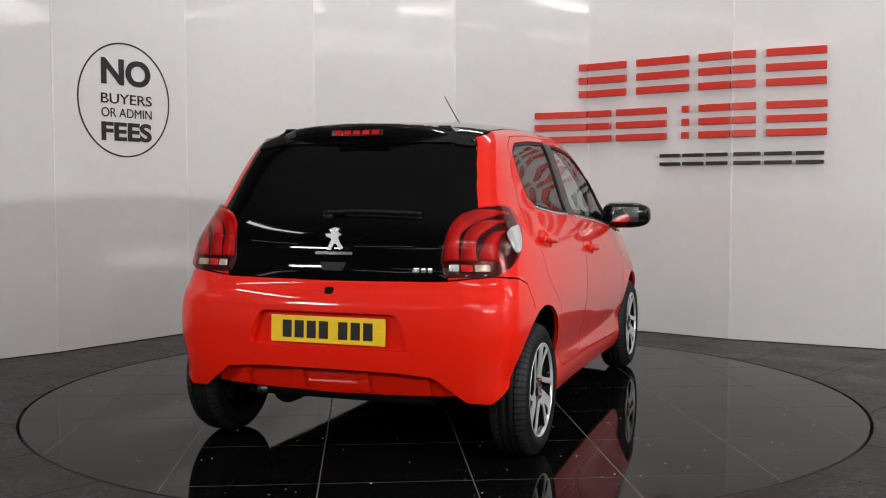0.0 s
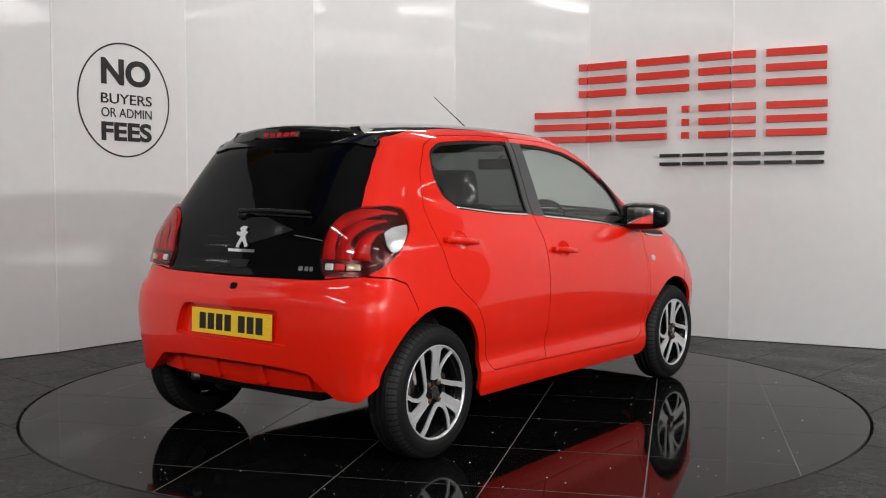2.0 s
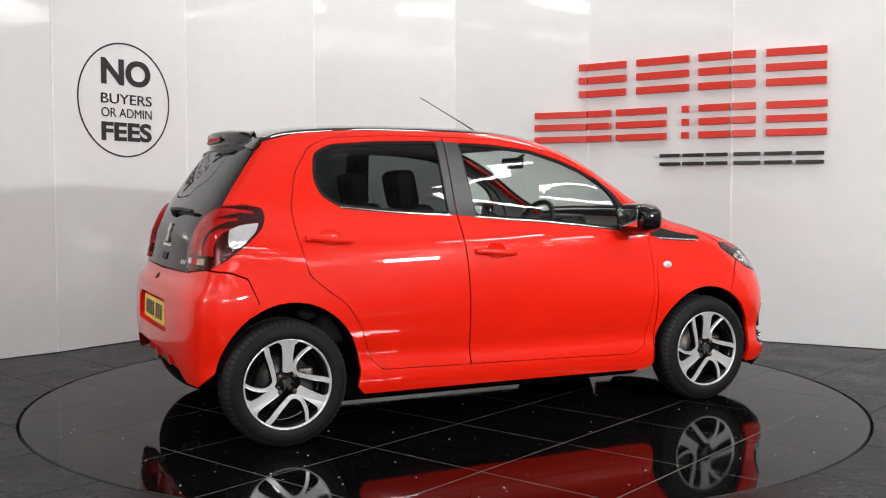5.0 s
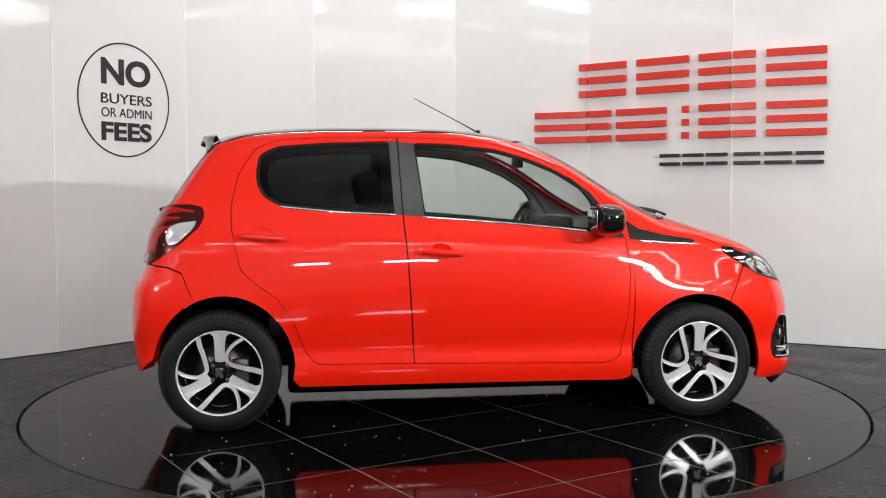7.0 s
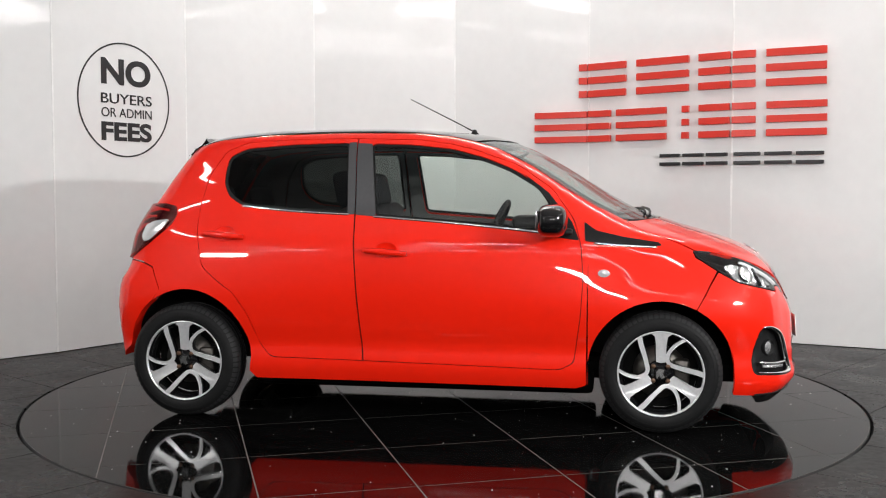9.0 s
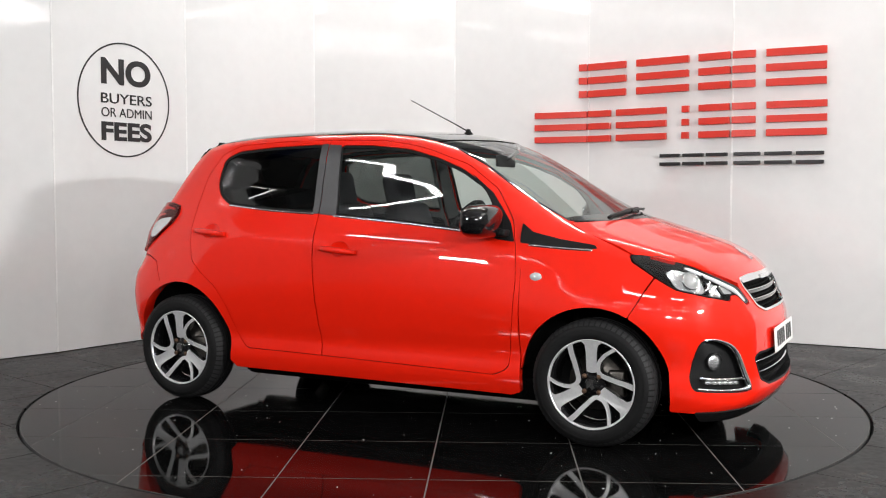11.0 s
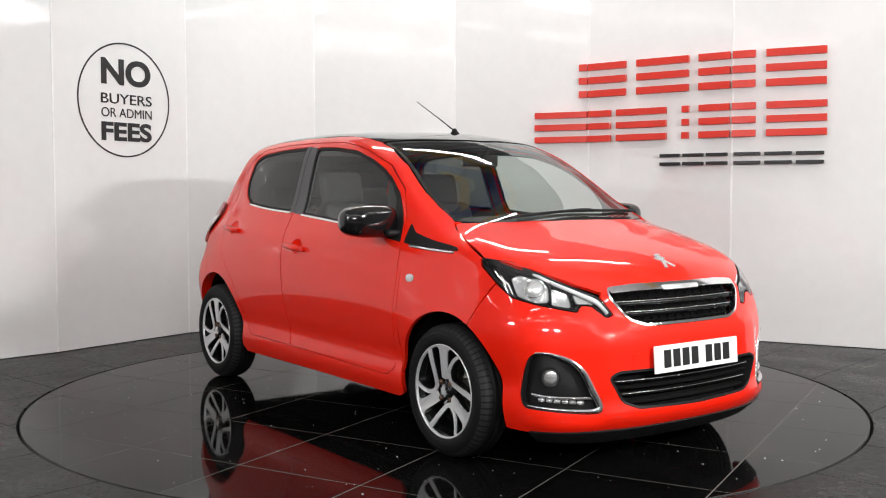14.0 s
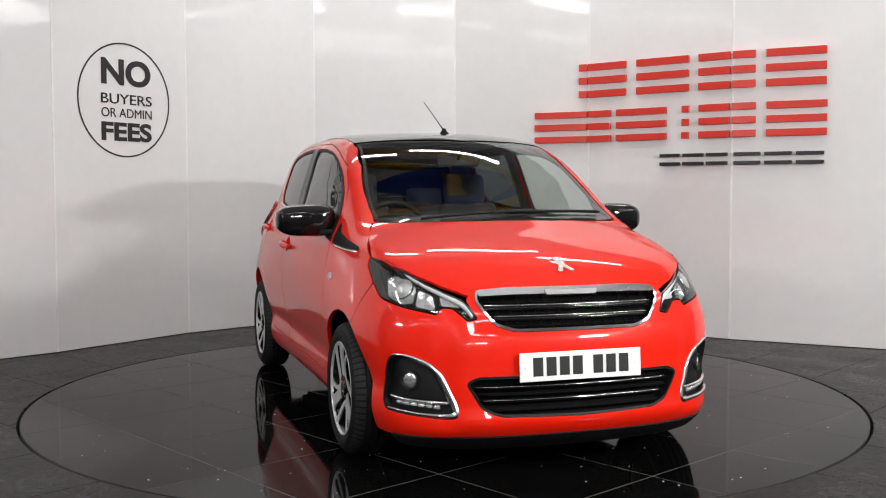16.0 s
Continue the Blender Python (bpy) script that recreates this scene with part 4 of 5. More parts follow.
        for hx in (-HUB_X, HUB_X):
            bm = lathe([(1.005, s * 0.745), (1.02, s * 0.70), (1.03, s * 0.45), (0.05, s * 0.45)], 28, "y", a0=radians(8 if hx < 0 else 14), a1=radians(164 if hx < 0 else 172))
            bm.transform(Matrix.Translation((-1.150 if hx < 0 else 1.170, 0, HUB_Z)) @ Matrix.Diagonal((0.332 if hx < 0 else 0.340, 1, 0.364 if hx < 0 else 0.340, 1)))
            part("arch_liner", bm, M_DARK, car)
    # floor pan, sump, exhaust
    part("floor_pan", box_bm((-0.86, -0.60, 0.138), (0.86, 0.60, 0.25), 0.03), M_DARK, car)
    for y in (-0.655, 0.655):
        part("sill_flange", box_bm((-0.80, y - 0.03, 0.172), (0.80, y + 0.03, 0.24), 0.012), M_DARK, car)
    part("rear_pan", box_bm((-1.50, -0.44, 0.25), (-0.78, 0.44, 0.36), 0.02), M_DARK, car)
    part("engine_tray", box_bm((0.78, -0.44, 0.19), (1.68, 0.44, 0.28), 0.02), M_DARK, car)
    part("front_lip", sheet("front", rounded(both([(0, 0.128), (0.5, 0.130), (0.74, 0.142), (0.78, 0.185), (0, 0.190)]), 0.02), out=0.006, lip=0.06), M_PLASTIC, car, "black lower lip under the bumper")
    part("exhaust_box", tube([(-1.40, 0.30, 0.27), (-0.98, 0.30, 0.27)], 0.075, sides=14), M_DISC, car)
    part("exhaust_pipe", tube([(-1.52, 0.36, 0.275), (-1.38, 0.33, 0.27)], 0.022, sides=12), M_DISC, car)


def handle(view, s, hx, hz, door):
    slope = -0.035
    bm = bmesh.new()
    base = onto(view, [(hx - 0.105, hz + 0.004), (hx, hz), (hx + 0.105, hz + slope * 0.6 + 0.008)])
    ring = []
    for k in range(9):
        t = k / 8
        p = base[0] * (1 - t) + base[2] * t
        out = 0.012 + 0.024 * math.sin(math.pi * t) ** 0.5
        hgt = 0.011 + 0.006 * math.sin(math.pi * t)
        ring.append([bm.verts.new((p[0], p[1] + s * (out + dy), p[2] + dz)) for dy, dz in ((-0.012, -hgt), (0.003, -hgt * 0.8), (0.008, 0), (0.003, hgt * 0.8), (-0.012, hgt))])
    for a, b in zip(ring, ring[1:]):
        for j in range(5):
            bm.faces.new((a[j], a[(j + 1) % 5], b[(j + 1) % 5], b[j]))
    bm.faces.new(ring[0])
    bm.faces.new(ring[-1][::-1])
    for t in (0.06, 0.94):
        p = base[0] * (1 - t) + base[2] * t
        box_bm((p[0] - 0.018, min(p[1], p[1] + s * 0.026), p[2] - 0.011), (p[0] + 0.018, max(p[1], p[1] + s * 0.026), p[2] + 0.011), 0.004, bm)
    bmesh.ops.recalc_face_normals(bm, faces=bm.faces)
    part("handle", bm, M_RED, door, "red pull handle")


def wing_mirror(car, s):
    bm = bmesh.new()
    bmesh.ops.create_uvsphere(bm, u_segments=24, v_segments=16, radius=1)
    for v in bm.verts:
        x, y, z = v.co
        q = lambda a: math.copysign(abs(a) ** 0.62, a)
        v.co = (0.080 * q(x) * (1.0 if x > 0 else 0.75), (0.142 if s < 0 else 0.118) * q(y), 0.076 * q(z) * (1 - 0.12 * y * s))
    far = 0.852 if s < 0 else 0.80
    bm.transform(Matrix.Translation((0.660, s * far, 0.994)))
    shell = part("wing_mirror", bm, M_PIANO, car, "gloss black door mirror shell")
    gl = box_bm((-0.003, -0.078, -0.044), (0.003, 0.078, 0.044), 0.002)
    gl.transform(Matrix.Translation((0.600, s * far, 0.998)))
    part("mirror_glass", gl, M_CHROME, shell, "mirror glass")
    arm = box_bm((0.68, min(s * 0.70, s * 0.80), 0.925), (0.76, max(s * 0.70, s * 0.80), 0.955), 0.012)
    part("mirror_foot", arm, M_PLASTIC, shell)


def wheel_unit():
    """An alloy wheel with its tyre; the outer face looks to -y, the axle at its origin."""
    root = new("wheel")
    prof = [(0.195, 0.002), (0.203, -0.006), (0.222, -0.011), (0.243, -0.010), (0.258, -0.003), (0.270, 0.009), (0.278, 0.024), (0.282, 0.038)]
    prof += [(0.278, 0.040), (0.278, 0.045), (0.2835, 0.048), (0.2845, 0.068), (0.279, 0.071), (0.279, 0.077), (0.2845, 0.080), (0.2835, 0.101), (0.278, 0.104), (0.278, 0.109), (0.282, 0.111)]
    prof += [(0.278, 0.125), (0.270, 0.140), (0.252, 0.153), (0.222, 0.157), (0.195, 0.15)]
    tyre = part("tyre", lathe(prof, 72), M_RUBBER, root, "black rubber tyre")
    part("tyre_rib", lathe([(0.2405, -0.0085), (0.242, -0.0125), (0.2435, -0.0085)], 72), M_RUBBER, tyre)
    blocks = bmesh.new()
    for k in range(66):
        a = k * math.tau / 66
        b2 = lathe([(0.260, -0.004), (0.2735, 0.008), (0.2812, 0.0225), (0.2842, 0.0375), (0.276, 0.038)], 2, a0=a, a1=a + math.tau / 66 * 0.74)
        merge(blocks, b2)
        b2 = lathe([(0.276, 0.111), (0.2842, 0.112), (0.2812, 0.126), (0.2735, 0.140), (0.260, 0.151)], 2, a0=a, a1=a + math.tau / 66 * 0.74)
        merge(blocks, b2)
    tagged(part("tread_pattern", blocks, M_TREAD, tyre, smooth=False), kind="stuff")
    part("rim_barrel", lathe([(0.197, -0.004), (0.193, 0.004), (0.178, 0.012), (0.172, 0.07), (0.178, 0.14), (0.197, 0.15)], 48), M_PIANO, root)
    part("rim_lip", lathe([(0.200, 0.002), (0.2005, -0.006), (0.1975, -0.007), (0.193, -0.005), (0.191, 0.004)], 72), M_ALLOY, root, "bright rim lip")
    part("brake_disc", lathe([(0.0, 0.075), (0.125, 0.075), (0.125, 0.09), (0.0, 0.09)], 40), M_DISC, root)
    part("wheel_back", lathe([(0.0, 0.10), (0.173, 0.10)], 32), M_DARK, root)
    cal = box_bm((0.06, 0.05, -0.06), (0.135, 0.11, 0.06), 0.012)
    part("caliper", cal, M_DISC, root)

    def blade(points, name="spoke"):
        """points in the wheel's face: (x, z) outline."""
        for mtl, dy, k, nm in ((M_ALLOY, -0.004, 0.0, name), (M_PIANO, 0.002, -0.004, "spoke_flank")):
            P = shrink(np.array(points, float), k)
            bm = prism([tuple(p) for p in P], 0.005 if mtl is M_ALLOY else 0.03)
            # dished towards the hub
            for v in bm.verts:
                r = math.hypot(v.co.x, v.co.y)
                v.co.z = v.co.z - 0.000 + 0.020 * max(0, 1 - r / 0.19) ** 1.4
            bm.transform(Matrix(((1, 0, 0, 0), (0, 0, 1, dy), (0, 1, 0, 0), (0, 0, 0, 1))))
            bmesh.ops.recalc_face_normals(bm, faces=bm.faces)
            part(nm, bm, mtl, root, smooth=False)

    def pol(r, deg):
        return (r * math.cos(radians(deg)), r * math.sin(radians(deg)))

    def band(line, w0, w1):
        L = smooth_line(line, 0.012, False)
        t = np.gradient(L, axis=0)
        t /= np.linalg.norm(t, axis=1, keepdims=True)
        nr = np.stack([-t[:, 1], t[:, 0]], 1)
        w = np.linspace(w0, w1, len(L))[:, None] / 2
        return np.concatenate([L + nr * w, (L - nr * w)[::-1]])

    for k in range(3):
        a = 90 + 120 * k
        # broad spoke
        blade([pol(0.192, a - 15), pol(0.1965, a), pol(0.192, a + 13), pol(0.176, a + 9), pol(0.14, a + 9.5), pol(0.10, a + 13), pol(0.060, a + 21), pol(0.050, a), pol(0.058, a - 22), pol(0.10, a - 14), pol(0.14, a - 10.5), pol(0.176, a - 10)], "spoke")
        # looped pair
        blade(band([pol(0.194, a - 34), pol(0.155, a - 27), pol(0.113, a - 21), pol(0.088, a - 21), pol(0.068, a - 28), pol(0.061, a - 46), pol(0.079, a - 66), pol(0.118, a - 80), pol(0.16, a - 86), pol(0.194, a - 90)], 0.0145, 0.024), "loop_spoke")
    hub = lathe([(0.0, 0.006), (0.028, 0.006), (0.031, 0.010), (0.032, 0.016), (0.062, 0.016), (0.064, 0.03), (0.055, 0.05)], 32)
    part("hub", hub, M_PIANO, root)
    part("hub_cap", prism([(1.5 * x, 1.5 * z) for x, z in ((-0.012, -0.016), (-0.004, -0.006), (0.004, -0.016), (0.013, -0.010), (0.006, 0.002), (0.012, 0.014), (-0.006, 0.016), (-0.014, 0.004))], 0.007), M_CHROME, root, "bright emblem on the hub", smooth=False).matrix_basis = Matrix(((1, 0, 0, 0), (0, 0, -1, 0.006), (0, 1, 0, 0), (0, 0, 0, 1)))
    for k in range(4):
        x, z = pol(0.048, 45 + 90 * k)
        bm = lathe([(0.0, -0.007), (0.008, -0.007), (0.0115, -0.003), (0.0115, 0.02)], 8)
        bm.transform(Matrix.Translation((x, 0.012, z)))
        part("wheel_bolt", bm, M_BOLT, root, "rust-brown wheel bolt")
    return root


def wheels(car):
    first = wheel_unit()
    first.parent = car
    first.matrix_basis = pose(-HUB_X, -0.795, HUB_Z, 0, 0, 0)
    spots = [(HUB_X, -0.795, 0, 0), (-HUB_X, 0.795, 180, 40), (HUB_X, 0.795, 180, 10)]
    for x, y, rz, ry in spots:
        copy_thing(first, pose(x, y, HUB_Z, 0, 0, rz) @ pose(0, 0, 0, 0, ry, 0))


def make_car():
    car = tagged(new("car"), "small glossy red five-door hatchback with black roof on the turntable", "car")
    car_body(car)
    wheels(car)
    car_lamps(car)
    car_fronts(car)
    car_rear(car)
    car_inside(car)
    return car


def spot(view, v, z, deep=0.0):
    """A place on the hull, and the pose there with z out of it and y up."""
    P = onto(view, [(v, z)])
    N = Vector(grad(P)[0])
    p = Vector(P[0]) - N * deep
    up = Vector((0, 0, 1))
    e = up.cross(N).normalized()
    u = N.cross(e)
    return Matrix(((e.x, u.x, N.x, p.x), (e.y, u.y, N.y, p.y), (e.z, u.z, N.z, p.z), (0, 0, 0, 1)))


def lens_ball(view, v, z, r, deep, flat=0.6):
    bm = bmesh.new()
    bmesh.ops.create_uvsphere(bm, u_segments=20, v_segments=12, radius=r)
    bm.transform(spot(view, v, z, deep) @ Matrix.Diagonal((1, 1, flat, 1)))
    return bm


def bezel(view, v, z, r, deep, w=0.006):
    bm = lathe([(r + w, -0.03), (r + w, 0.0), (r + w * 0.5, 0.004), (r, 0.0), (r - 0.004, -0.02)], 32, "z")
    bm.transform(spot(view, v, z, deep))
    return bm


def car_lamps(car):
    for s in (1, -1):
        def mir(pts):
            return [(s * p[0], *p[1:]) for p in pts]
        # headlamp
        line = rounded(mir(HEADLAMP), 0.02, 0.015)
        lamp = part("headlamp", sheet("front", line, [shrink(line, 0.0025)], out=-0.001, lip=0.05, step=0.02), M_PLASTIC, car, "clear headlamp with dark housing and bright reflectors")
        part("lamp_housing", sheet("front", shrink(line, 0.002), out=-0.048, lip=0, step=0.03), M_PIANO, lamp)
        part("lamp_cover", sheet("front", shrink(line, 0.001), out=0.0, lip=0, step=0.03), M_LAMPGLASS, lamp, "clear cover").visible_shadow = False
        for bowl in ([(0.905, 0.790), (0.85, 0.808), (0.755, 0.792), (0.695, 0.765), (0.690, 0.705), (0.74, 0.697), (0.85, 0.722)],
                     [(0.678, 0.757), (0.600, 0.735), (0.585, 0.678), (0.676, 0.690)]):
            part("reflector", sheet("front", rounded(mir(bowl), 0.015, 0.015), out=-0.030, lip=0.012, step=0.02, bulge=-0.014), M_REFLECT, lamp, "bright reflector bowl")
        part("reflector_rim", strip("front", smooth_line(mir([(0.684, 0.776), (0.683, 0.735), (0.682, 0.692)]), 0.012, False), 0.008, -0.016, 0.004), M_PIANO, lamp)
        part("projector_lens", lens_ball("front", s * 0.765, 0.755, 0.036, 0.030), M_LENSCLEAR, lamp, "round projector lens")
        part("projector_bezel", bezel("front", s * 0.765, 0.755, 0.037, 0.022), M_CHROME, lamp)
        ind = rounded(mir([(0.57, 0.735), (0.50, 0.715), (0.47, 0.69), (0.555, 0.695)]), 0.008, 0.012)
        part("indicator", sheet("front", ind, out=-0.03, lip=0.01, step=0.012), M_LENSCLEAR, lamp)
        drl = smooth_line(mir([(0.80, 0.818), (0.66, 0.772), (0.54, 0.732), (0.455, 0.695), (0.415, 0.652)]), 0.015, False)
        part("day_light", strip("front", drl, lambda t: 0.004 + 0.020 * t, -0.014, 0.004), M_DRL, lamp, "pale daytime light band")
        # tail lamp
        line_tail = rounded(mir(TAIL_LAMP), 0.02, 0.015)
        tail = part("tail_lamp", sheet("rear", line_tail, out=0.002, lip=0.02, step=0.025, bulge=0.003), M_LENSDARK, car, "dark red tail lamp with three red claws")
        for way, w in (([(0.556, 0.850), (0.558, 0.915), (0.578, 0.968), (0.640, 1.008), (0.74, 1.032), (0.86, 1.041), (0.97, 1.034)], 0.072),
                       ([(0.642, 0.850), (0.646, 0.900), (0.664, 0.945), (0.712, 0.978), (0.79, 0.998), (0.88, 1.004)], 0.070),
                       ([(0.735, 0.850), (0.740, 0.890), (0.758, 0.924), (0.80, 0.952), (0.85, 0.965)], 0.078)):
            line = smooth_line(mir(way), 0.012, False)
            part("red_claw", strip("rear", line, lambda t, w=w: w * max(0.0, 1 - 1.2 * t) ** 0.8 + 0.010, 0.0065, 0.003), M_LENSRED, tail, "bright red lens")
        part("lamp_cover", sheet("rear", shrink(line_tail, 0.002), out=0.0155, lip=0.012, step=0.025), M_TAILGLASS, tail, "glossy red cover").visible_shadow = False
        clear = rounded(mir([(0.845, 0.955), (0.90, 0.975), (1.005, 0.985), (0.985, 0.945), (0.915, 0.885), (0.875, 0.875), (0.85, 0.90)]), 0.012, 0.012)
        part("clear_lens", sheet("rear", clear, out=0.0165, lip=0.006, step=0.014, bulge=0.004), M_LENSCLEAR, tail, "clear side lens")
        for a0, a1, lens, tone in ((0.548, 0.598, M_LENSCLEAR, "clear reversing lens"), (0.606, 0.662, M_LENSRED, "small red lens"), (0.670, 0.735, M_AMBER, "pale amber indicator lens")):
            cell = rounded(mir([(a0, 0.806), (a1, 0.806), (a1, 0.834), (a0, 0.834)]), 0.005, 0.012)
            part("lower_lens", sheet("rear", cell, out=0.0165, lip=0.006, step=0.012, bulge=0.002), lens, tail, tone)
        # fog lamp pod
        line = rounded(mir(FOG), 0.03, 0.015)
        pod = part("fog_lamp_pod", sheet("front", line, [shrink(line, 0.006)], out=0.001, lip=0.05, step=0.02), M_PLASTIC, car, "black fog lamp pod with chrome edge")
        part("pod_back", sheet("front", shrink(line, 0.004), out=-0.035, lip=0, step=0.025, bulge=0.012), M_PLASTIC, pod)
        part("fog_lens", lens_ball("front", s * 0.683, 0.400, 0.032, 0.026, 0.4), M_REFLECT, pod, "round clear fog lens")
        part("fog_bezel", bezel("front", s * 0.683, 0.400, 0.033, 0.014), M_PLASTIC, pod)
        edge = smooth_line(mir([(0.745, 0.498), (0.69, 0.497), (0.607, 0.468), (0.553, 0.422), (0.520, 0.354), (0.489, 0.288), (0.512, 0.271), (0.62, 0.275), (0.77, 0.289)]), 0.015, False)
        part("chrome_edge", strip("front", edge, lambda t: 0.009 + 0.018 * math.sin(math.pi * min(1, t * 1.2)) ** 2, 0.002, 0.005), M_CHROME, pod, "chrome edge strip")
        for k in range(6):
            v = 0.552 + 0.031 * k
            led = mir([(v + d, 0.3025 + 0.068 * (v + d - 0.552)) for d in (0.0, 0.012, 0.025)])
            part("running_light", strip("front", led, 0.014, -0.006, 0.004), M_REFLECT, pod, "clear running light")
        top = smooth_line(mir([(0.52, 0.318), (0.62, 0.322), (0.70, 0.327), (0.76, 0.335)]), 0.015, False)
        part("led_brow", strip("front", top, 0.011, 0.0, 0.003), M_CHROME, pod)


def plate(view, z, face, car, label):
    m = spot(view, 0.0, z, -0.004 if view == "front" else 0.024)
    root = part("number_plate", box_bm((-0.26, -0.0555, 0), (0.26, 0.0555, 0.005), 0.002, m=m), face, car, label, smooth=False)
    x = -0.205
    for k in range(7):
        part("bar", box_bm((x, -0.036, 0.005), (x + 0.042, 0.036, 0.0062), m=m), M_INK, root, smooth=False)
        x += 0.056 + (0.032 if k == 3 else 0)
    for x in (-0.235, 0.235):
        part("plate_screw", box_bm((x - 0.006, -0.006, 0.004), (x + 0.006, 0.006, 0.0068), 0.002, m=m), face, root)


EMBLEM = [(-0.010, -0.050), (-0.030, -0.048), (-0.020, -0.020), (-0.012, 0.000), (-0.040, 0.010), (-0.046, 0.022), (-0.018, 0.022), (-0.030, 0.040), (-0.008, 0.050), (0.018, 0.046), (0.010, 0.030), (0.030, 0.020), (0.014, 0.008), (0.026, -0.014), (0.046, -0.040), (0.030, -0.048), (0.012, -0.024), (0.000, -0.020)]


def emblem(view, a, b, size, car, deep=0.0):
    if view == "top":
        P = onto("top", [(a, b)])
        N = Vector(grad(P)[0])
        e = Vector((0, 1, 0))
        u = N.cross(e).normalized()
        p = Vector(P[0])
        m = Matrix(((e.x, u.x, N.x, p.x), (e.y, u.y, N.y, p.y), (e.z, u.z, N.z, p.z), (0, 0, 0, 1)))
    else:
        m = spot(view, a, b, deep)
    bm = prism([(x * size, y * size) for x, y in EMBLEM], 0.006)
    bm.transform(m)
    part("emblem", bm, M_EMBLEM, car, "small bright metal emblem", smooth=False)


def car_fronts(car):
    # upper grille
    g = rounded(GRILLE, 0.02, 0.015)
    grille = part("grille", sheet("front", g, [shrink(g, 0.010)], out=0.004, lip=0.03, step=0.02), M_CHROME, car, "black grille with chrome surround")
    part("grille_back", sheet("front", shrink(g, 0.006), out=-0.045, lip=0, step=0.03), M_DARK, grille)
    brow = rounded(both([(0.0, 0.748), (0.26, 0.745), (0.39, 0.735), (0.386, 0.719), (0.26, 0.724), (0.0, 0.726)]), 0.01, 0.015)
    part("chrome_brow", sheet("front", brow, out=0.006, lip=0.03, step=0.02), M_CHROME, grille, "broad chrome brow over the grille")
    name = rounded([(-0.115, 0.738), (0.115, 0.738), (0.108, 0.720), (-0.108, 0.720)], 0.006, 0.012)
    part("name_bar", sheet("front", name, out=0.0095, lip=0.006, step=0.015), M_LENSCLEAR, grille, "plain bright maker's bar")
    for z, w in ((0.682, 0.366), (0.641, 0.333)):
        line = [(v, z) for v in np.linspace(-w, w, 24)]
        part("slat", strip("front", line, 0.017, -0.014, 0.005), M_PIANO, grille, "black grille bar")
        part("slat_edge", strip("front", [(v, q + 0.007) for v, q in line], 0.0040, -0.006, 0.002), M_CHROME, grille)
    for z, w in ((0.706, 0.37), (0.661, 0.345), (0.617, 0.31)):
        for k in range(-6, 7):
            part("mesh_rib", strip("front", [(k * w / 6.6, z - 0.014), (k * w / 6.6, z), (k * w / 6.6, z + 0.014)], 0.006, -0.026, 0.003), M_DARK, grille)
        part("mesh_bar", strip("front", [(v, z) for v in np.linspace(-w, w, 16)], 0.005, -0.026, 0.003), M_DARK, grille)
    # lower intake
    g = rounded(INTAKE, 0.02, 0.015)
    low = part("lower_intake", sheet("front", g, [shrink(g, 0.009)], out=0.001, lip=0.05, step=0.02), M_PLASTIC, car, "black lower air intake with chrome lines")
    part("intake_back", sheet("front", shrink(g, 0.006), out=-0.05, lip=0, step=0.03), M_DARK, low)
    for z, w, c in ((0.375, 0.42, 1), (0.348, 0.405, 0), (0.322, 0.39, 1), (0.295, 0.365, 0)):
        line = [(v, z) for v in np.linspace(-w, w, 24)]
        part("slat", strip("front", line, 0.012, -0.022, 0.005), M_DARK, low)
        if c:
            part("slat_edge", strip("front", [(v, q + 0.005) for v, q in line], 0.0045, -0.012, 0.002), M_CHROME, low)
    part("tow_cover", sheet("front", rounded([(-0.345, 0.485), (-0.275, 0.485), (-0.275, 0.435), (-0.345, 0.435)], 0.006), out=0.0012, lip=0.006), M_RED, car)
    plate("front", 0.455, M_PLATEW, car, "white front plate with plain dark bars")
    emblem("top", 1.668, 0.0, 0.95, car)
    # wipers
    for base, tip, mid in (((1.13, -0.10), (1.02, 0.50), (1.10, 0.22)), ((1.12, -0.42), (1.10, 0.12), (1.13, -0.14))):
        P = onto("top", smooth_line([base, mid, tip], 0.05, False))
        N = grad(P)
        w = part("wiper", tube([Vector(p + n * 0.018) for p, n in zip(P, N)], 0.007, sides=6), M_PLASTIC, car, "black wiper")
        part("wiper_blade", tube([Vector(p + n * 0.006 + np.array((-0.02, 0, 0.008))) for p, n in zip(P, N)][2:], 0.006, sides=6), M_SEAL, w)
    # aerial
    a = part("aerial", tube([(0.186, 0, 1.462), (0.10, 0, 1.508), (-0.165, 0, 1.643)], [0.004, 0.003, 0.0022], sides=8), M_SEAL, car, "thin black roof aerial")
    part("aerial_foot", lathe([(0.0, 0.034), (0.010, 0.032), (0.014, 0.02), (0.028, 0.004), (0.030, -0.008)], 16, "z"), M_SEAL, a).matrix_basis = pose(0.192, 0, 1.440)


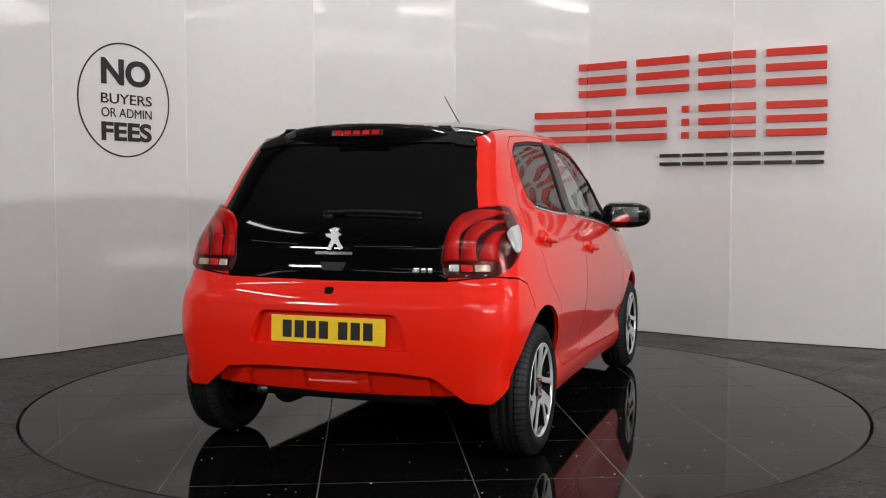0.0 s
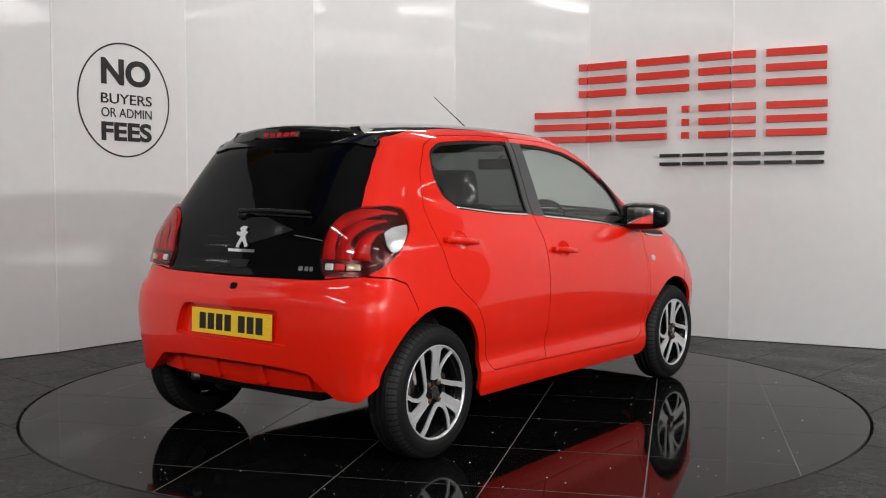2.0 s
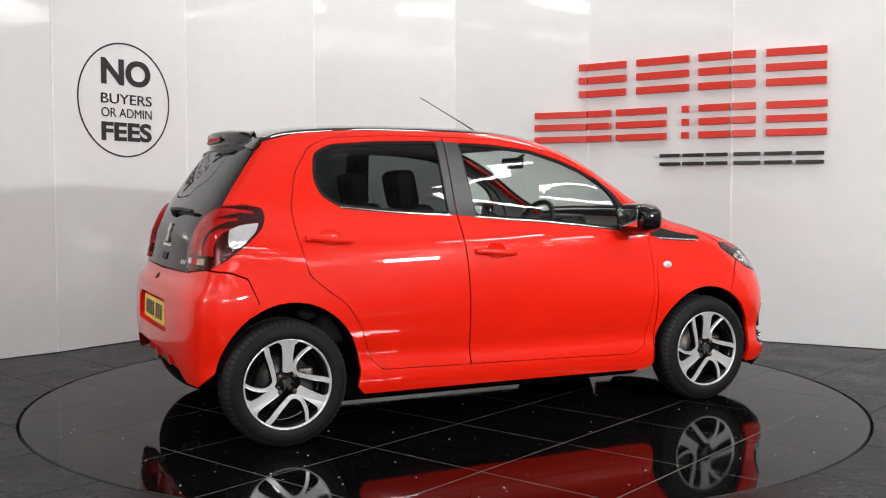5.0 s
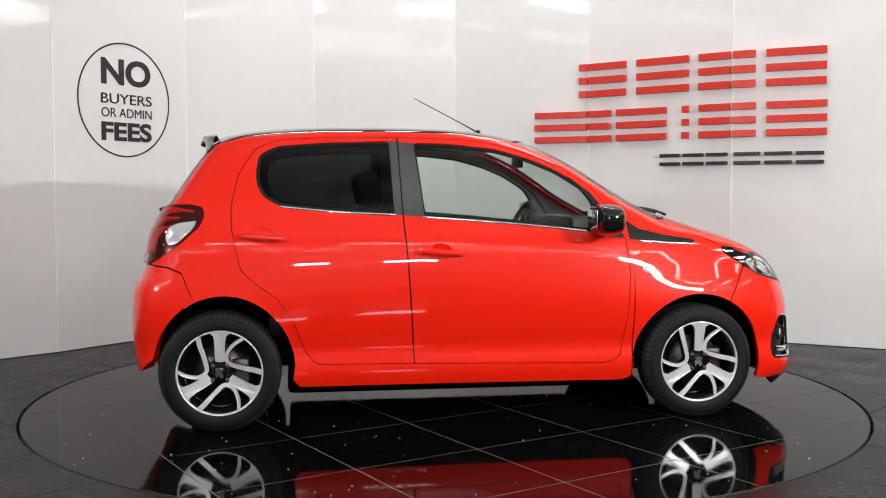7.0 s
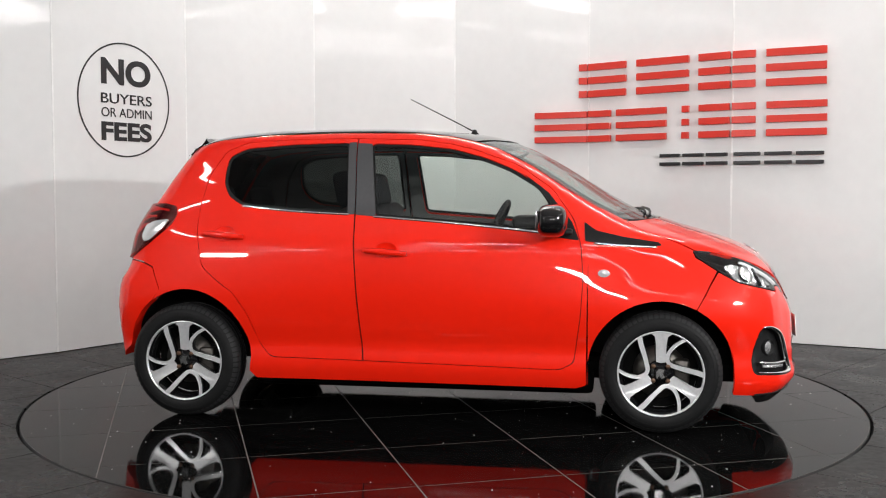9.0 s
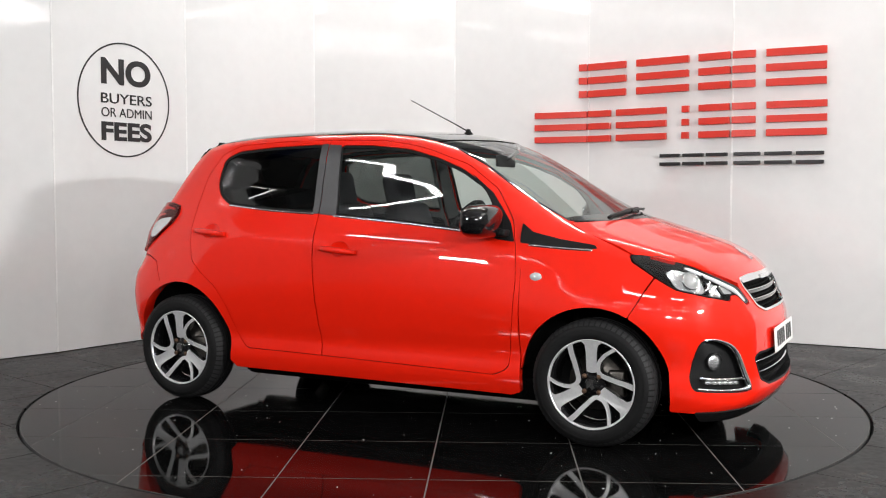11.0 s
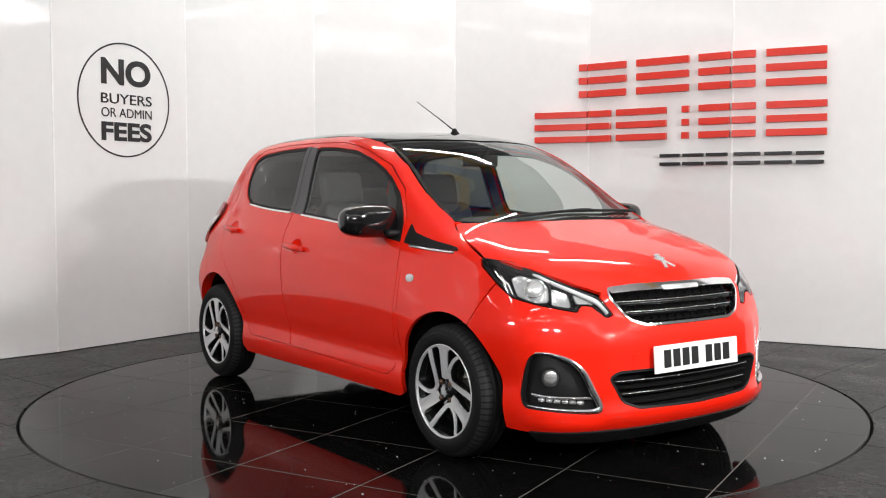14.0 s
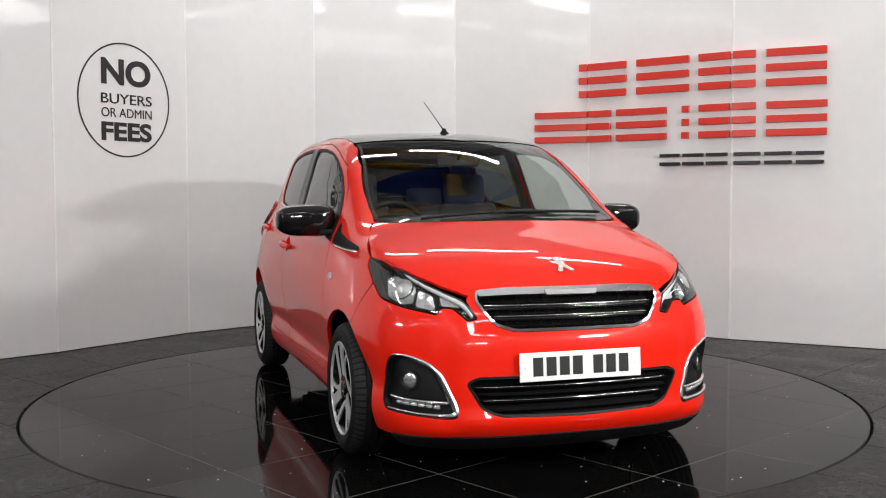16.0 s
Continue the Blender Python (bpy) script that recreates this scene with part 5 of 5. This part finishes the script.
def car_rear(car):
    plate("rear", 0.559, M_YELLOW, car, "yellow rear plate with plain dark bars")
    emblem("rear", 0.0, 0.93, 1.0, car)
    for a, b, z0, z1 in ((-0.085, 0.085, 0.866, 0.878),):
        part("name_bar", sheet("rear", rounded([(a, z0), (b, z0), (b, z1), (a, z1)], 0.003, 0.01), out=0.003, lip=0.004, step=0.02), M_CHROME, car, "plain bright bar")
    for k in range(3):
        a = -0.45 + k * 0.034
        part("model_bar", sheet("rear", rounded([(a, 0.800), (a + 0.024, 0.800), (a + 0.024, 0.818), (a, 0.818)], 0.003, 0.01), out=0.003, lip=0.004, step=0.02), M_CHROME, car)
    sw = rounded([(-0.045, 0.80), (0.045, 0.80), (0.06, 0.835), (-0.06, 0.835)], 0.006, 0.012)
    part("boot_switch", sheet("rear", sw, out=0.005, lip=0.008, step=0.02), M_PLASTIC, car, "black boot release pad")
    part("boot_lock", sheet("rear", rounded([(-0.020, 0.708), (0.020, 0.708), (0.020, 0.734), (-0.020, 0.734)], 0.012, 0.01), out=0.003, lip=0.006, step=0.012), M_DARK, car)
    P = onto("rear", smooth_line([(0.055, 1.030), (-0.10, 1.036), (-0.37, 1.028)], 0.04, False))
    N = grad(P)
    w = part("rear_wiper", tube([Vector(p + n * 0.022) for p, n in zip(P, N)], [0.014] + [0.009] * (len(P) - 2) + [0.005], sides=8), M_PLASTIC, car, "black rear wiper")
    part("wiper_blade", tube([Vector(p + n * 0.008 + np.array((0, 0, -0.012))) for p, n in zip(P, N)][2:], 0.005, sides=6), M_SEAL, w)
    part("wiper_hub", lens_ball("rear", 0.05, 1.028, 0.026, -0.005, 0.8), M_PLASTIC, w)


def seat(car, x, y, label="dark fabric front seat"):
    st = part("seat", box_bm((x - 0.26, y - 0.24, 0.42), (x + 0.26, y + 0.24, 0.58), 0.05, seg=4), M_FABRIC, car, label)
    back = box_bm((-0.07, -0.235, 0.0), (0.07, 0.235, 0.56), 0.055, seg=4)
    for v in back.verts:
        k = max(0, v.co.z - 0.25) / 0.31
        v.co.y *= 1 - 0.28 * k
    back.transform(pose(x - 0.26, y, 0.52, 0, -16, 0))
    part("backrest", back, M_FABRIC, st)
    hr = box_bm((-0.05, -0.125, 0.0), (0.05, 0.125, 0.19), 0.045, seg=4)
    hr.transform(pose(x - 0.435, y, 1.05, 0, -12, 0))
    part("headrest", hr, M_FABRIC, st)


def car_inside(car):
    for y in (-0.34, 0.34):
        seat(car, 0.02, y)
    bench = part("rear_bench", box_bm((-0.95, -0.60, 0.42), (-0.50, 0.60, 0.58), 0.05, seg=4), M_FABRIC, car, "dark fabric rear bench")
    for y in (-0.31, 0.31):
        b = box_bm((-0.06, -0.30, 0), (0.06, 0.30, 0.50), 0.05, seg=4)
        b.transform(pose(-0.98, y, 0.54, 0, -18, 0))
        part("backrest", b, M_FABRIC, bench)
        b = box_bm((-0.04, -0.12, 0), (0.04, 0.12, 0.14), 0.04, seg=3)
        b.transform(pose(-1.13, y, 1.02, 0, -14, 0))
        part("headrest", b, M_FABRIC, bench)
    d = bmesh.new()
    prof = [(0.44, 0.62), (0.46, 0.86), (0.52, 0.925), (0.70, 0.955), (0.95, 0.975), (1.08, 0.985), (1.08, 0.60)]
    rings = [[d.verts.new((x - 0.10 * (abs(y) / 0.62) ** 2 * (x > 0.9), y, z)) for x, z in prof] for y in np.linspace(-0.62, 0.62, 13)]
    for a, b in zip(rings, rings[1:]):
        for j in range(len(prof) - 1):
            d.faces.new((a[j], a[j + 1], b[j + 1], b[j]))
    bmesh.ops.recalc_face_normals(d, faces=d.faces)
    dash = part("dashboard", d, M_PLASTIC, car, "black plastic dashboard")
    hood = box_bm((0.44, -0.47, 0.92), (0.62, -0.22, 1.01), 0.04, seg=4)
    part("dial_hood", hood, M_PLASTIC, dash)
    ring = [(0.0, 0.178 * math.cos(a), 0.178 * math.sin(a)) for a in np.linspace(0, math.tau, 37)[:-1]]
    bm = tube(ring, 0.015, sides=8, closed=True)
    bmesh.ops.recalc_face_normals(bm, faces=bm.faces)
    sw = part("steering_wheel", bm, M_PLASTIC, car, "black steering wheel")
    sw.matrix_basis = pose(0.335, -0.345, 0.915, 0, 26, 0)
    part("wheel_boss", box_bm((-0.02, -0.07, -0.06), (0.03, 0.07, 0.05), 0.02, seg=3), M_PLASTIC, sw)
    for lo, hi in (((-0.008, -0.17, -0.015), (0.008, -0.06, 0.02)), ((-0.008, 0.06, -0.015), (0.008, 0.17, 0.02)), ((-0.008, -0.02, -0.17), (0.008, 0.02, -0.05))):
        part("wheel_spoke", box_bm(lo, hi, 0.006), M_PLASTIC, sw)
    mi = part("inner_mirror", box_bm((0.405, -0.115, 1.262), (0.425, 0.115, 1.325), 0.01, seg=3), M_SEAL, car, "black rear-view mirror")
    part("mirror_stalk", tube([(0.42, 0, 1.30), (0.49, 0, 1.345)], 0.009), M_SEAL, mi)
    part("parcel_shelf", box_bm((-1.36, -0.56, 0.93), (-1.10, 0.56, 0.95), 0.008), M_PLASTIC, car)
    part("bulkhead", box_bm((1.0, -0.55, 0.3), (1.03, 0.55, 0.95)), M_DARK, car)


# ---- build ----
display_wall()
hall()
turntable = floor_tiles()
strip_lamps()
panel_lamps()
roof_steel()
fees_sign()
bars_sign()
the_car = make_car()


def turn(t):
    return TURN_AT_8 - TURN_RATE * (t - 8.0)


def motions():
    rows, spin = [], []
    for k in range(17):
        m = pose(0, 0, 0, 0, 0, turn(k))
        spin.append((float(k), m))
        rows.append((float(k), m @ pose(-0.0135, -0.064, 0)))
    walk(turntable, spin)
    walk(the_car, rows)


motions()
